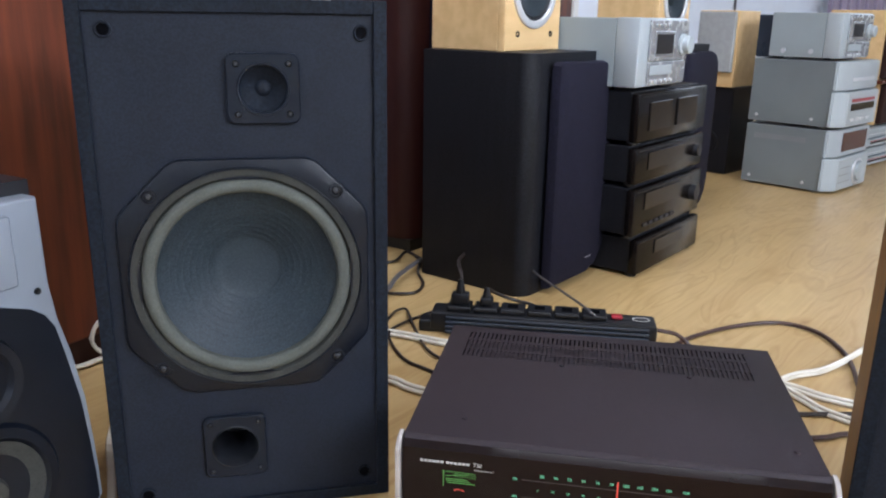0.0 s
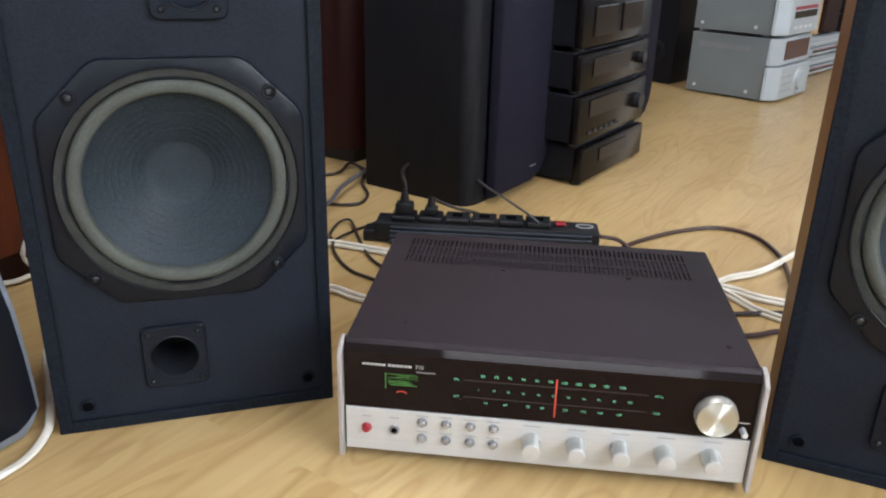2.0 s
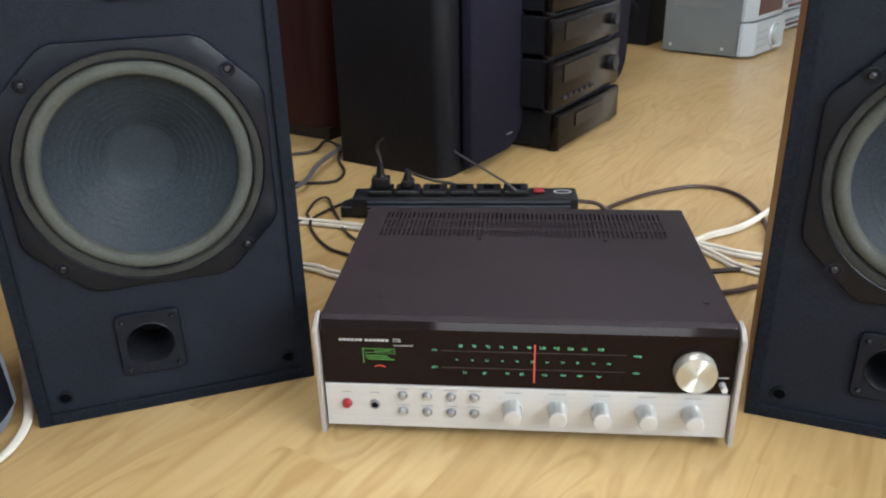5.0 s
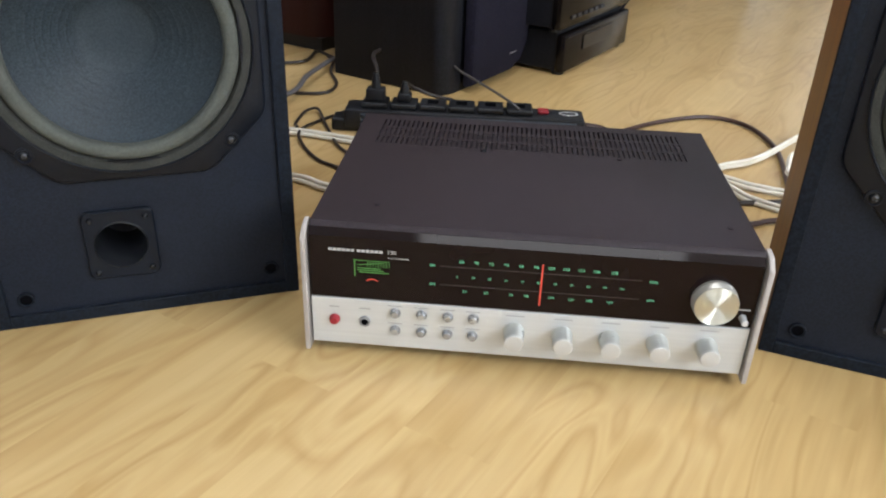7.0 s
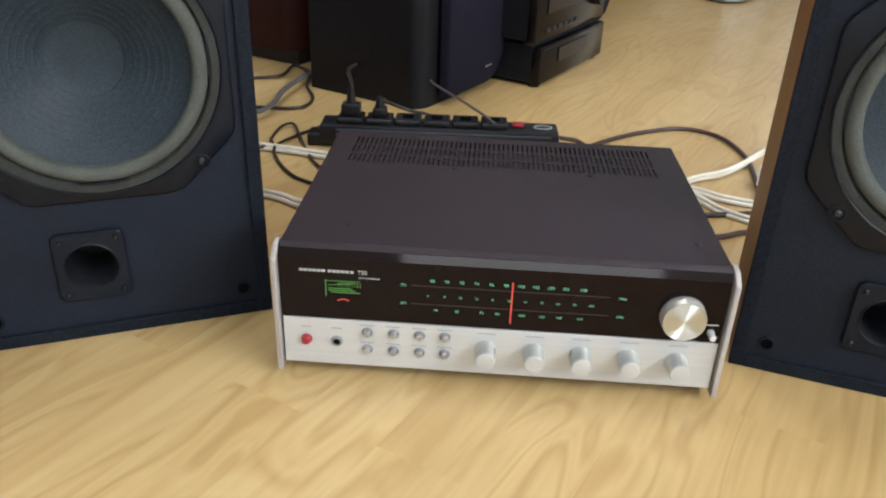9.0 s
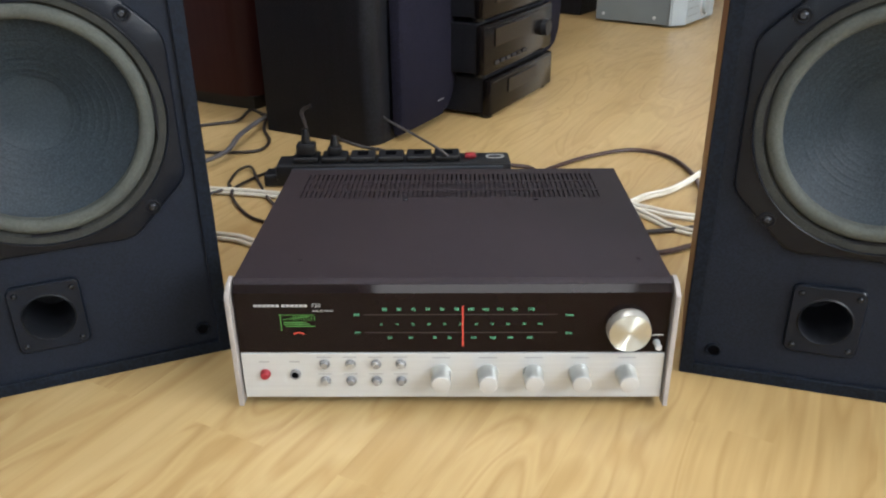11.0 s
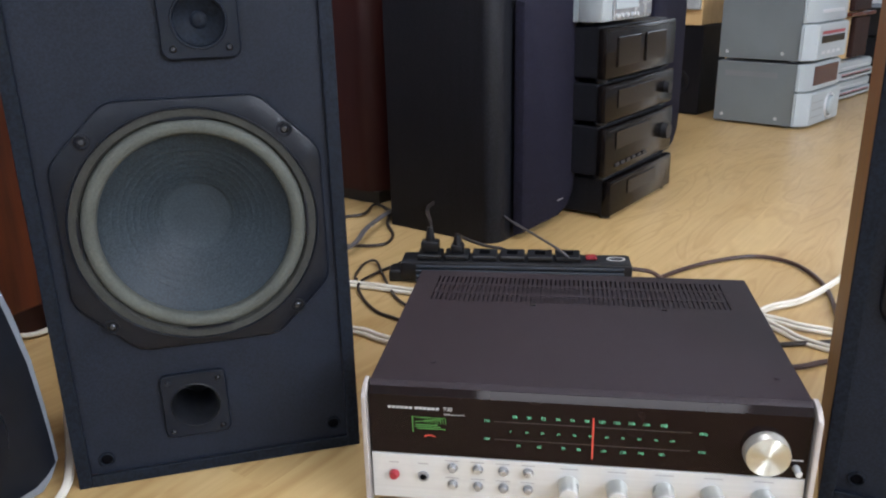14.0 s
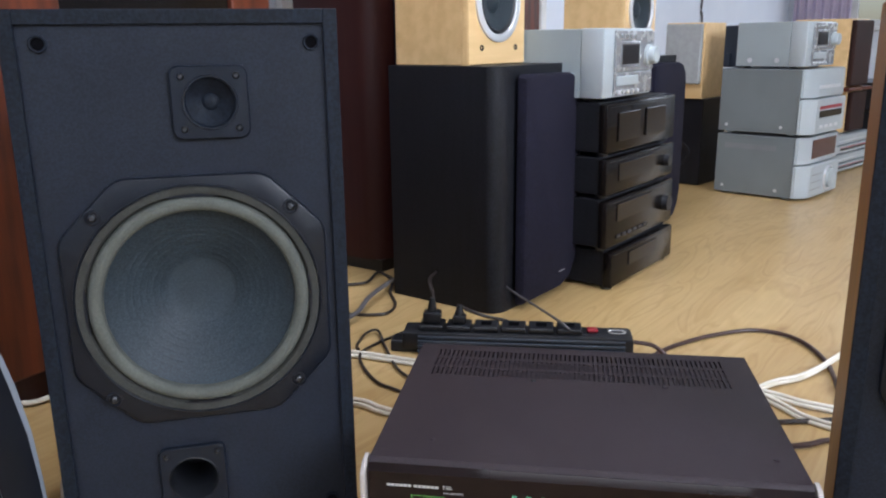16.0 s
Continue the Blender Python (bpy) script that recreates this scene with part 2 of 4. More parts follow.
RING = mat("bright_silver_ring", (0.66, 0.68, 0.70), 0.3, metal=0.4, base2=(0.6, 0.62, 0.64), scale=8)
LIGHTSILVER = mat("light_silver_metal", (0.315, 0.368, 0.382), 0.45, metal=0.2, base2=(0.29, 0.338, 0.350), scale=6, bump=0.1, bscale=500)
BUTTON = mat("button_steel", (0.44, 0.445, 0.44), 0.26, metal=0.6, base2=(0.31, 0.32, 0.34), scale=40)
FRAMEGREY = mat("silver_grey_plastic", (0.235, 0.268, 0.31), 0.32, base2=(0.20, 0.228, 0.265), scale=6, metal=0.2)


# ---- mesh helpers ----
def part(name, bm, material, parent=None, label="", smooth=False):
    """Links a bmesh as one mesh object under a thing or a part."""
    me = bpy.data.meshes.new(name)
    bmesh.ops.recalc_face_normals(bm, faces=bm.faces)
    bm.to_mesh(me)
    bm.free()
    if smooth:
        for p in me.polygons:
            p.use_smooth = True
        me.set_sharp_from_angle(angle=radians(38))
    me.materials.append(material)
    ob = new(name, me)
    if parent is not None:
        ob.parent = parent
    if label:
        ob["label"] = label
    return ob


def thing(name, m, label, category, group="", kind=""):
    ob = new(name)
    ob.empty_display_size = 0.05
    ob.matrix_world = m
    return tagged(ob, label, category, group, kind)


def box(x0, x1, y0, y1, z0, z1, bevel=0.0, seg=2, bm=None):
    own = bmesh.new()
    vs = [own.verts.new(p) for p in ((x0, y0, z0), (x1, y0, z0), (x1, y1, z0), (x0, y1, z0), (x0, y0, z1), (x1, y0, z1), (x1, y1, z1), (x0, y1, z1))]
    for f in ((0, 3, 2, 1), (4, 5, 6, 7), (0, 1, 5, 4), (1, 2, 6, 5), (2, 3, 7, 6), (3, 0, 4, 7)):
        own.faces.new([vs[i] for i in f])
    if bevel:
        bmesh.ops.bevel(own, geom=own.edges[:], offset=bevel, segments=seg, affect="EDGES", profile=0.5)
    if bm is None:
        return own
    return merge(bm, own)


def merge(bm, other):
    vm = {v: bm.verts.new(v.co) for v in other.verts}
    for f in other.faces:
        bm.faces.new([vm[v] for v in f.verts])
    other.free()
    return bm


def lathe(profile, steps=48, axis="y", centre=(0, 0, 0), bm=None):
    """Turns (radius, height) pairs round an axis; radius 0 closes it. Height runs along -y (out of a front) or +z."""
    bm = bm or bmesh.new()
    rings = []
    for r, h in profile:
        ring = []
        for i in range(1 if r == 0 else steps):
            a = 2 * math.pi * i / steps
            c, s = r * math.cos(a), r * math.sin(a)
            p = (c, -h, s) if axis == "y" else (c, s, h)
            ring.append(bm.verts.new(Vector(p) + Vector(centre)))
        rings.append(ring)
    for a, b in zip(rings, rings[1:]):
        for i in range(steps):
            q = [a[i % len(a)], a[(i + 1) % len(a)], b[(i + 1) % len(b)], b[i % len(b)]]
            q = list(dict.fromkeys(q))
            if len(q) > 2:
                bm.faces.new(q)
    return bm


def plate(outline, y0, y1, bevel=0.0, hole=None, bm=None, inset=None):
    """A flat plate in the x-z plane from y0 (front) to y1; outline is a list of (x, z); hole = (x, z, r) leaves a round opening."""
    own = bmesh.new()
    inset = bevel if inset is None else inset
    if hole is None:
        cx, cz = sum(x for x, z in outline) / len(outline), sum(z for x, z in outline) / len(outline)
        hx, hz = max(abs(x - cx) for x, z in outline), max(abs(z - cz) for x, z in outline)
        rings = [[own.verts.new((x, y1, z)) for x, z in outline], [own.verts.new((x, y0 + bevel, z)) for x, z in outline]]
        if bevel:
            for k, d in ((0.35, 0.3), (1.0, 0.0)):
                rings.append([own.verts.new((cx + (x - cx) * (1 - k * inset / hx), y0 + bevel * d, cz + (z - cz) * (1 - k * inset / hz))) for x, z in outline])
        for a, b in zip(rings, rings[1:]):
            for i in range(len(outline)):
                j = (i + 1) % len(outline)
                own.faces.new((a[i], a[j], b[j], b[i]))
        own.faces.new(rings[0])
        own.faces.new(rings[-1])
        return own if bm is None else merge(bm, own)
    else:
        cx, cz, r = hole
        outer, inner = [], []
        n = len(outline)
        turns = sorted({round(2 * math.pi * i / 64, 5) for i in range(64)} | {round(math.atan2(z - cz, x - cx) % (2 * math.pi), 5) for x, z in outline})
        steps = len(turns)
        for a in turns:
            dx, dz = math.cos(a), math.sin(a)
            best = None
            for k in range(n):
                (ax, az), (bx, bz) = outline[k], outline[(k + 1) % n]
                ex, ez = bx - ax, bz - az
                den = dx * ez - dz * ex
                if abs(den) < 1e-12:
                    continue
                t = ((ax - cx) * ez - (az - cz) * ex) / den
                u = ((ax - cx) * dz - (az - cz) * dx) / den
                if t > 0 and -1e-3 <= u <= 1 + 1e-3 and (best is None or t < best):
                    best = t
            outer.append(own.verts.new((cx + best * dx, y0, cz + best * dz)))
            inner.append(own.verts.new((cx + r * dx, y0, cz + r * dz)))
        small = 1 - inset / max(1e-6, max(math.hypot(x - cx, z - cz) for x, z in outline)) * 1.05
        mid = [own.verts.new((cx + (v.co.x - cx) * small, y0, cz + (v.co.z - cz) * small)) for v in outer] if bevel else outer
        for v in outer:
            v.co.y = y0 + bevel
        back = [own.verts.new((v.co.x, y1, v.co.z)) for v in outer]
        bore = [own.verts.new((v.co.x, y1, v.co.z)) for v in inner]
        chain = [back, outer] + ([mid] if bevel else []) + [inner, bore, back]
        for a, b in zip(chain, chain[1:]):
            for i in range(steps):
                j = (i + 1) % steps
                own.faces.new((a[i], a[j], b[j], b[i]))
        return own if bm is None else merge(bm, own)


def rounded(x0, x1, z0, z1, r, steps=5):
    pts = []
    for cx, cz, a0 in ((x1 - r, z0 + r, -90), (x1 - r, z1 - r, 0), (x0 + r, z1 - r, 90), (x0 + r, z0 + r, 180)):
        for i in range(steps + 1):
            a = radians(a0 + 90 * i / steps)
            pts.append((cx + r * math.cos(a), cz + r * math.sin(a)))
    return pts


def prism(outline, z0, z1, bevel=0.0):
    """An upright block from a plan outline of (x, y)."""
    bm = bmesh.new()
    bm.faces.new([bm.verts.new((x, y, z0)) for x, y in outline])
    ext = bmesh.ops.extrude_face_region(bm, geom=bm.faces[:])
    bmesh.ops.translate(bm, verts=[v for v in ext["geom"] if isinstance(v, bmesh.types.BMVert)], vec=(0, 0, z1 - z0))
    if bevel:
        bmesh.ops.bevel(bm, geom=bm.edges[:], offset=bevel, segments=2, affect="EDGES")
    return bm


def tube(points, radius, bm=None, steps=8, flat=1.0, dense=8):
    """A cable: a smooth curve through the points, as a tube; flat widens it sideways."""
    ps = [Vector(p) for p in points]
    ext = [ps[0] * 2 - ps[1], *ps, ps[-1] * 2 - ps[-2]]
    line = []
    for i in range(1, len(ext) - 2):
        a, b, c, d = ext[i - 1:i + 3]
        for k in range(dense):
            t = k / dense
            line.append(0.5 * ((2 * b) + (c - a) * t + (2 * a - 5 * b + 4 * c - d) * t * t + (3 * b - a - 3 * c + d) * t ** 3))
    line.append(ps[-1])
    bm = bm or bmesh.new()
    rings = []
    for i, p in enumerate(line):
        way = (line[min(i + 1, len(line) - 1)] - line[max(i - 1, 0)]).normalized()
        side = way.cross(Vector((0, 0, 1)))
        side = side.normalized() if side.length > 1e-4 else Vector((1, 0, 0))
        up = side.cross(way).normalized()
        rings.append([bm.verts.new(p + side * (radius * flat * math.cos(2 * math.pi * k / steps)) + up * (radius * math.sin(2 * math.pi * k / steps))) for k in range(steps)])
    for a, b in zip(rings, rings[1:]):
        for k in range(steps):
            bm.faces.new((a[k], a[(k + 1) % steps], b[(k + 1) % steps], b[k]))
    for ring in (rings[0], rings[-1]):
        bm.faces.new(ring)
    return bm


def text(body, size, parent, material, x, y, z, name="lettering", align="CENTER"):
    """Raised lettering on a front that looks along -y."""
    cu = bpy.data.curves.new(name, "FONT")
    cu.body, cu.size, cu.align_x, cu.align_y, cu.extrude = body, size, align, "CENTER", 0.00008
    cu.resolution_u = 2
    tmp = bpy.data.objects.new(name, cu)
    me = bpy.data.meshes.new_from_object(tmp)
    bpy.data.objects.remove(tmp)
    bpy.data.curves.remove(cu)
    me.name = name
    me.materials.append(material)
    ob = new(name, me)
    ob.parent = parent
    ob.matrix_basis = pose(x, y, z, 90, 0, 0)
    return ob


# ---- structure ----
def structure(name, bm, material, label, m=ROOM):
    ob = part(name, bm, material)
    ob.matrix_world = m
    return tagged(ob, label, name.split("_")[0], kind="structure")


structure("floor", box(-0.1, 4.5, -4.1, 6.1, -0.06, 0), FLOOR, "honey oak-look vinyl floor with cathedral grain")
structure("ceiling", box(-0.1, 4.5, -4.1, 6.1, 2.7, 2.8), CEIL, "plain off-white plastered ceiling")
structure("wall_left", box(-0.15, 0, -4.1, 6.1, 0, 2.7), WALL, "pale blue-white painted wall")


def holed(axis, at, thick, lo, hi, o0, o1, z0, z1):
    bm = bmesh.new()
    for a, b, c, d in ((lo, o0, 0, 2.7), (o1, hi, 0, 2.7), (o0, o1, 0, z0), (o0, o1, z1, 2.7)):
        if axis == "x":
            box(at, at + thick, a, b, c, d, bm=bm)
        else:
            box(a, b, at, at + thick, c, d, bm=bm)
    return bm


structure("wall_right", holed("x", 4.4, 0.15, -4.1, 6.1, -2.1, 0.5, 1.2, 2.5), WALL, "pale painted wall with a wide window")
structure("wall_back", holed("y", -4.15, 0.15, 0, 4.4, 1.0, 3.4, 1.0, 2.3), WALL, "pale painted wall with a window")
structure("wall_far", holed("y", 6.0, 0.15, 0, 4.4, 0.45, 3.6, 0.62, 2.3), WALL, "pale painted wall with a large window")
GLASS = bpy.data.materials.new("window_glass")
GLASS.use_nodes = True
gb = GLASS.node_tree.nodes["Principled BSDF"]
gb.inputs["Transmission Weight"].default_value, gb.inputs["Roughness"].default_value, gb.inputs["IOR"].default_value = 1.0, 0.0, 1.1


def window(name, m, width, height, bars):
    """A painted casement window in the plane y = 0 of its own frame."""
    w = thing(name, m, "white painted window with several casements", "window", kind="structure")
    part("window_frame", merge(merge(box(0, width, -0.03, 0.03, 0, 0.05, 0.004), box(0, width, -0.03, 0.03, height - 0.05, height, 0.004)),
                               merge(box(0, 0.05, -0.03, 0.03, 0.05, height - 0.05), box(width - 0.05, width, -0.03, 0.03, 0.05, height - 0.05))), FRAME, w)
    for i in range(1, bars):
        x = width * i / bars
        part("mullion", box(x - 0.035, x + 0.035, -0.028, 0.028, 0.05, height - 0.05, 0.004), FRAME, w)
    for i in range(bars):
        g = part("pane", box(width * i / bars + 0.036, width * (i + 1) / bars - 0.036, -0.003, 0.003, 0.05, height - 0.05), GLASS, w)
        g.visible_shadow = False
    part("window_sill", box(-0.04, width + 0.04, -0.16, -0.03, -0.03, 0.0, 0.006), FRAME, w)
    return w


window("window_1", ROOM @ pose(0.45, 6.06, 0.62), 3.15, 1.68, 5)
window("window_2", ROOM @ pose(4.46, 0.5, 1.2, 0, 0, -90), 2.6, 1.3, 3)
window("window_3", ROOM @ pose(3.4, -4.06, 1.0, 0, 0, 180), 2.4, 1.3, 3)


def luminaire(m, half=0.14, reach=0.63):
    k = thing("unseen_ceiling_light", m, "unseen white ceiling luminaire with a tube", "ceiling light", "ceiling lights")
    part("housing", box(-half, half, -reach, reach, 0.02, 0.095, 0.01), FRAME, k)
    for x in (0.003 - half, half - 0.003):
        part("side_flange", box(x - 0.008, x + 0.008, -reach, reach, -0.02, 0.0195, 0.003), FRAME, k)
    return k


luminaire(pose(0.25, -2.2, 2.605, 0, 0, 90), 0.33, 0.70)
# added housing for the overhead fill that brightens the floor behind the receiver
luminaire(pose(-0.05, 0.75, 2.605, 0, 0, 63))


def wall_door(m):
    """Double wooden door in the wall, white trim round it; local x along the wall, front at y = 0 looking along -y."""
    d = thing("door_1", m, "closed red-brown double door with white trim", "door", kind="structure")
    for a, b in ((0.0, 0.678), (0.682, 1.36)):
        leaf = part("door_leaf", box(a, b, -0.020, 0.0, 0.005, 2.05, 0.003), REDWOOD, d, "red-brown wooden leaf")
        for z0, z1 in ((0.18, 0.95), (1.10, 1.90)):
            part("door_panel", box(a + 0.11, b - 0.11, -0.026, -0.0203, z0, z1, 0.004), REDWOOD, leaf)
        part("door_handle", lathe([(0.012, 0), (0.012, 0.004), (0.007, 0.006), (0.007, 0.03), (0.016, 0.036), (0, 0.045)], 20, centre=(0.64 if a == 0 else 0.72, -0.020, 1.0)), SCREW, leaf, smooth=True)
    for a, b in ((-0.045, -0.002), (1.362, 1.405)):
        part("door_trim", box(a, b, -0.028, 0.0, 0.0, 2.10, 0.003), FRAME, d, "white trim")
    part("door_trim", box(-0.002, 1.362, -0.028, 0.0, 2.054, 2.10, 0.003), FRAME, d, "white trim")
    return d


wall_door(ROOM @ pose(0.003, 0.475, 0, 0, 0, 90))
structure("baseboard", box(0.001, 0.018, 1.89, 6.0, 0, 0.07, 0.003), FRAME, "white painted skirting board")


# ---- the pair of two-way loudspeakers beside the receiver ----
def screw(parent, x, y, z, r=0.0045):
    s = part("screw", lathe([(0, 0.0022), (r * 0.45, 0.0026), (r * 0.8, 0.0018), (r, 0.0), (r, -0.001)], 12, centre=(x, y, z)), SCREW, parent, smooth=True)
    return s


def filleted(corners, r, steps=6):
    """A closed outline of (x, z) with its corners rounded off at distance r from each."""
    pts = []
    for i, c in enumerate(corners):
        p, a, b = Vector(c), Vector(corners[i - 1]), Vector(corners[(i + 1) % len(corners)])
        s0, s1 = p + (a - p).normalized() * r, p + (b - p).normalized() * r
        for j in range(steps + 1):
            t = j / steps
            q = s0 * (1 - t) ** 2 + p * 2 * t * (1 - t) + s1 * t * t
            pts.append((q.x, q.y))
    return pts


def basket(wx, wz):
    """Pressed woofer frame: eight sides with soft corners, its face falling outwards from the round opening."""
    bm = bmesh.new()
    k, e = 0.073, 0.1325
    rim = filleted([(k, -e), (e, -k), (e, k), (k, e), (-k, e), (-e, k), (-e, -k), (-k, -e)], 0.012)
    rows = []
    for f, h in ((1.0, -0.0029), (1.0, 0.0016), (0.994, 0.0030), (0.982, 0.0038)):
        rows.append([bm.verts.new((wx + x * f, -h, wz + z * f)) for x, z in rim])
    for r, h in ((0.1250, 0.0066), (0.1227, 0.0066), (0.1227, -0.0029)):
        rows.append([bm.verts.new((wx + x * r / math.hypot(x, z), -h, wz + z * r / math.hypot(x, z))) for x, z in rim])
    for a, b in zip(rows, rows[1:] + rows[:1]):
        for i in range(len(rim)):
            j = (i + 1) % len(rim)
            bm.faces.new((a[i], a[j], b[j], b[i]))
    return bm


def loudspeaker(m, label):
    W, D, H = 0.314, 0.195, 0.585
    sp = thing("loudspeaker", m, label, "loudspeaker", "pair of large loudspeakers")
    body = box(0.0, W, 0.003, D, 0.0, H)
    bmesh.ops.recalc_face_normals(body, faces=body.faces)
    bmesh.ops.delete(body, geom=[f for f in body.faces if f.normal.y < -0.9], context="FACES_ONLY")
    bmesh.ops.solidify(body, geom=body.faces[:], thickness=0.0135)
    part("cabinet", body, WALNUT, sp, "walnut veneered cabinet")
    lip = bmesh.new()
    for a, b, c, d in ((0.0, 0.0142, 0.0, H), (W - 0.0142, W, 0.0, H), (0.0142, W - 0.0142, 0.0, 0.0142), (0.0142, W - 0.0142, H - 0.0142, H)):
        box(a, b, -0.0022, 0.0029, c, d, 0.0008, 1, bm=lip)
    part("front_edge", lip, EDGE, sp, "black front edging")
    # baffle with openings for woofer and port
    wx, wz, px, pz, tx, tz = 0.1592, 0.2905, 0.134, 0.0855, 0.1845, 0.4955
    baffle = bmesh.new()
    plate([(0.0137, 0.14), (W - 0.0137, 0.14), (W - 0.0137, 0.44), (0.0137, 0.44)], 0.003, 0.02, hole=(wx, wz, 0.118), bm=baffle)
    plate([(0.0137, 0.0137), (W - 0.0137, 0.0137), (W - 0.0137, 0.14), (0.0137, 0.14)], 0.003, 0.02, hole=(px, pz, 0.026), bm=baffle)
    plate([(0.0137, 0.44), (W - 0.0137, 0.44), (W - 0.0137, H - 0.0137), (0.0137, H - 0.0137)], 0.003, 0.02, hole=(tx, tz, 0.0265), bm=baffle)
    bmesh.ops.remove_doubles(baffle, verts=baffle.verts[:], dist=0.00005)
    part("baffle", baffle, BAFFLE, sp, "blue-black grained vinyl baffle")
    for x, z in ((0.033, 0.5535), (0.2875, 0.5525), (0.0325, 0.0312), (0.2845, 0.0318)):
        cup = part("grille_socket", lathe([(0.0085, 0.0), (0.0085, 0.0022), (0.0075, 0.003), (0.0062, 0.0026), (0.0058, -0.004)], 20, centre=(x, 0.003, z)), EDGE, sp, smooth=True)
        # flat black disc, coloured as the shade in the socket
        part("socket_hole_shade", lathe([(0.0060, 0.0012), (0, 0.0010)], 16, centre=(x, 0.003, z)), HOLESHADE, cup)
    # woofer
    woofer = part("woofer_frame", basket(wx, wz), CASTING, sp, "black pressed woofer frame with clipped corners", smooth=True)
    part("frame_bead", lathe([(0.1248, 0.0062), (0.1243, 0.0084), (0.1235, 0.0090), (0.1227, 0.0082), (0.1224, 0.0040)], 96, centre=(wx, 0, wz)), CASTING, woofer, "glossy raised bead", smooth=True)
    part("gasket", lathe([(0.1221, 0.0030), (0.1221, 0.0074), (0.1210, 0.0076), (0.1150, 0.0066), (0.1138, 0.0046), (0.1130, 0.0012), (0.1116, -0.001), (0.1104, -0.006)], 96, centre=(wx, 0, wz)), GASKET, woofer, "taupe felt gasket ring", smooth=True)
    roll = [(0.1122, 0.000)] + [(0.1044 + 0.0074 * math.cos(a), 0.0022 + 0.0066 * math.sin(a)) for a in [math.pi * i / 10 for i in range(11)]] + [(0.0966, -0.002)]
    part("surround", lathe(roll, 80, centre=(wx, 0, wz)), RUBBER, woofer, "grey foam half-roll surround", smooth=True)
    cone = [(0.0974, -0.001)]
    for i in range(90):
        t = i / 89
        r = 0.0972 - (0.0972 - 0.038) * t
        ridge = max(0.0, math.cos(t * 2 * math.pi * 9)) ** 3 * min(1.0, max(0.0, (t - 0.10) * 5))
        cone.append((r, -0.003 - 0.036 * t ** 0.92 + 0.00042 * ridge))
    part("cone", lathe(cone, 96, centre=(wx, 0, wz)), CONE, woofer, "ribbed dark paper cone", smooth=True)
    cap = [(0.0395 * math.sin(a), -0.0385 - 0.0080 * math.cos(a)) for a in [math.pi / 2 * i / 10 for i in range(10, -1, -1)]]
    cap[-1] = (0, cap[-1][1])
    part("dust_cap", lathe(cap, 64, centre=(wx, 0, wz)), CAP, woofer, smooth=True)
    for x, z in ((0.0625, 0.386), (0.2565, 0.386), (0.0625, 0.191), (0.2545, 0.191)):
        part("screw_boss", lathe([(0.0088, -0.005), (0.0085, 0.0012), (0.0068, 0.0016), (0.006, 0.0004), (0, 0.0004)], 20, centre=(x, -0.0045, z)), CASTING, woofer, smooth=True)
        screw(woofer, x, -0.0049, z, 0.0046)
    # tweeter
    tw = part("tweeter_plate", plate(rounded(tx - 0.0375, tx + 0.0375, tz - 0.036, tz + 0.036, 0.009), -0.0042, 0.0029, 0.0015, hole=(tx, tz, 0.0262)), PLATEBLK, sp, "square black tweeter plate", smooth=True)
    part("tweeter_ring", lathe([(0.0275, 0.0035), (0.0265, 0.0058), (0.0248, 0.0056), (0.0235, 0.001)], 48, centre=(tx, 0, tz)), PLATEBLK, tw, smooth=True)
    part("tweeter_cone", lathe([(0.0245, 0.002), (0.018, -0.004), (0.0085, -0.010), (0.008, -0.009), (0.005, -0.0075), (0, -0.007)], 40, centre=(tx, 0, tz)), EDGE, tw, smooth=True)
    for sx in (-1, 1):
        for sz in (-1, 1):
            screw(tw, tx + sx * 0.0265, -0.0043, tz + sz * 0.0258, 0.0036)
    # reflex port
    pp = part("port_plate", plate(rounded(px - 0.035, px + 0.035, pz - 0.0385, pz + 0.0385, 0.008), -0.003, 0.0029, 0.0015, hole=(px, pz, 0.0255)), PLATEBLK, sp, "square black reflex port plate", smooth=True)
    part("port_tube", lathe([(0.0268, 0.003), (0.0255, 0.0046), (0.0240, 0.002), (0.0236, -0.02), (0.0236, -0.075), (0, -0.075)], 40, centre=(px, 0, pz)), PLASTIC, pp, smooth=True)
    for sx in (-1, 1):
        for sz in (-1, 1):
            screw(pp, px + sx * 0.0268, -0.0031, pz + sz * 0.0300, 0.003)
    return sp


loudspeaker(pose(-0.546, -0.009, 0, 0, 0, 23.54), "large walnut loudspeaker with blue-black baffle, no grille, ribbed woofer")
loudspeaker(pose(0.251, 0.068, 0, 0, 0, -16.4), "large walnut loudspeaker without grille beside the receiver")


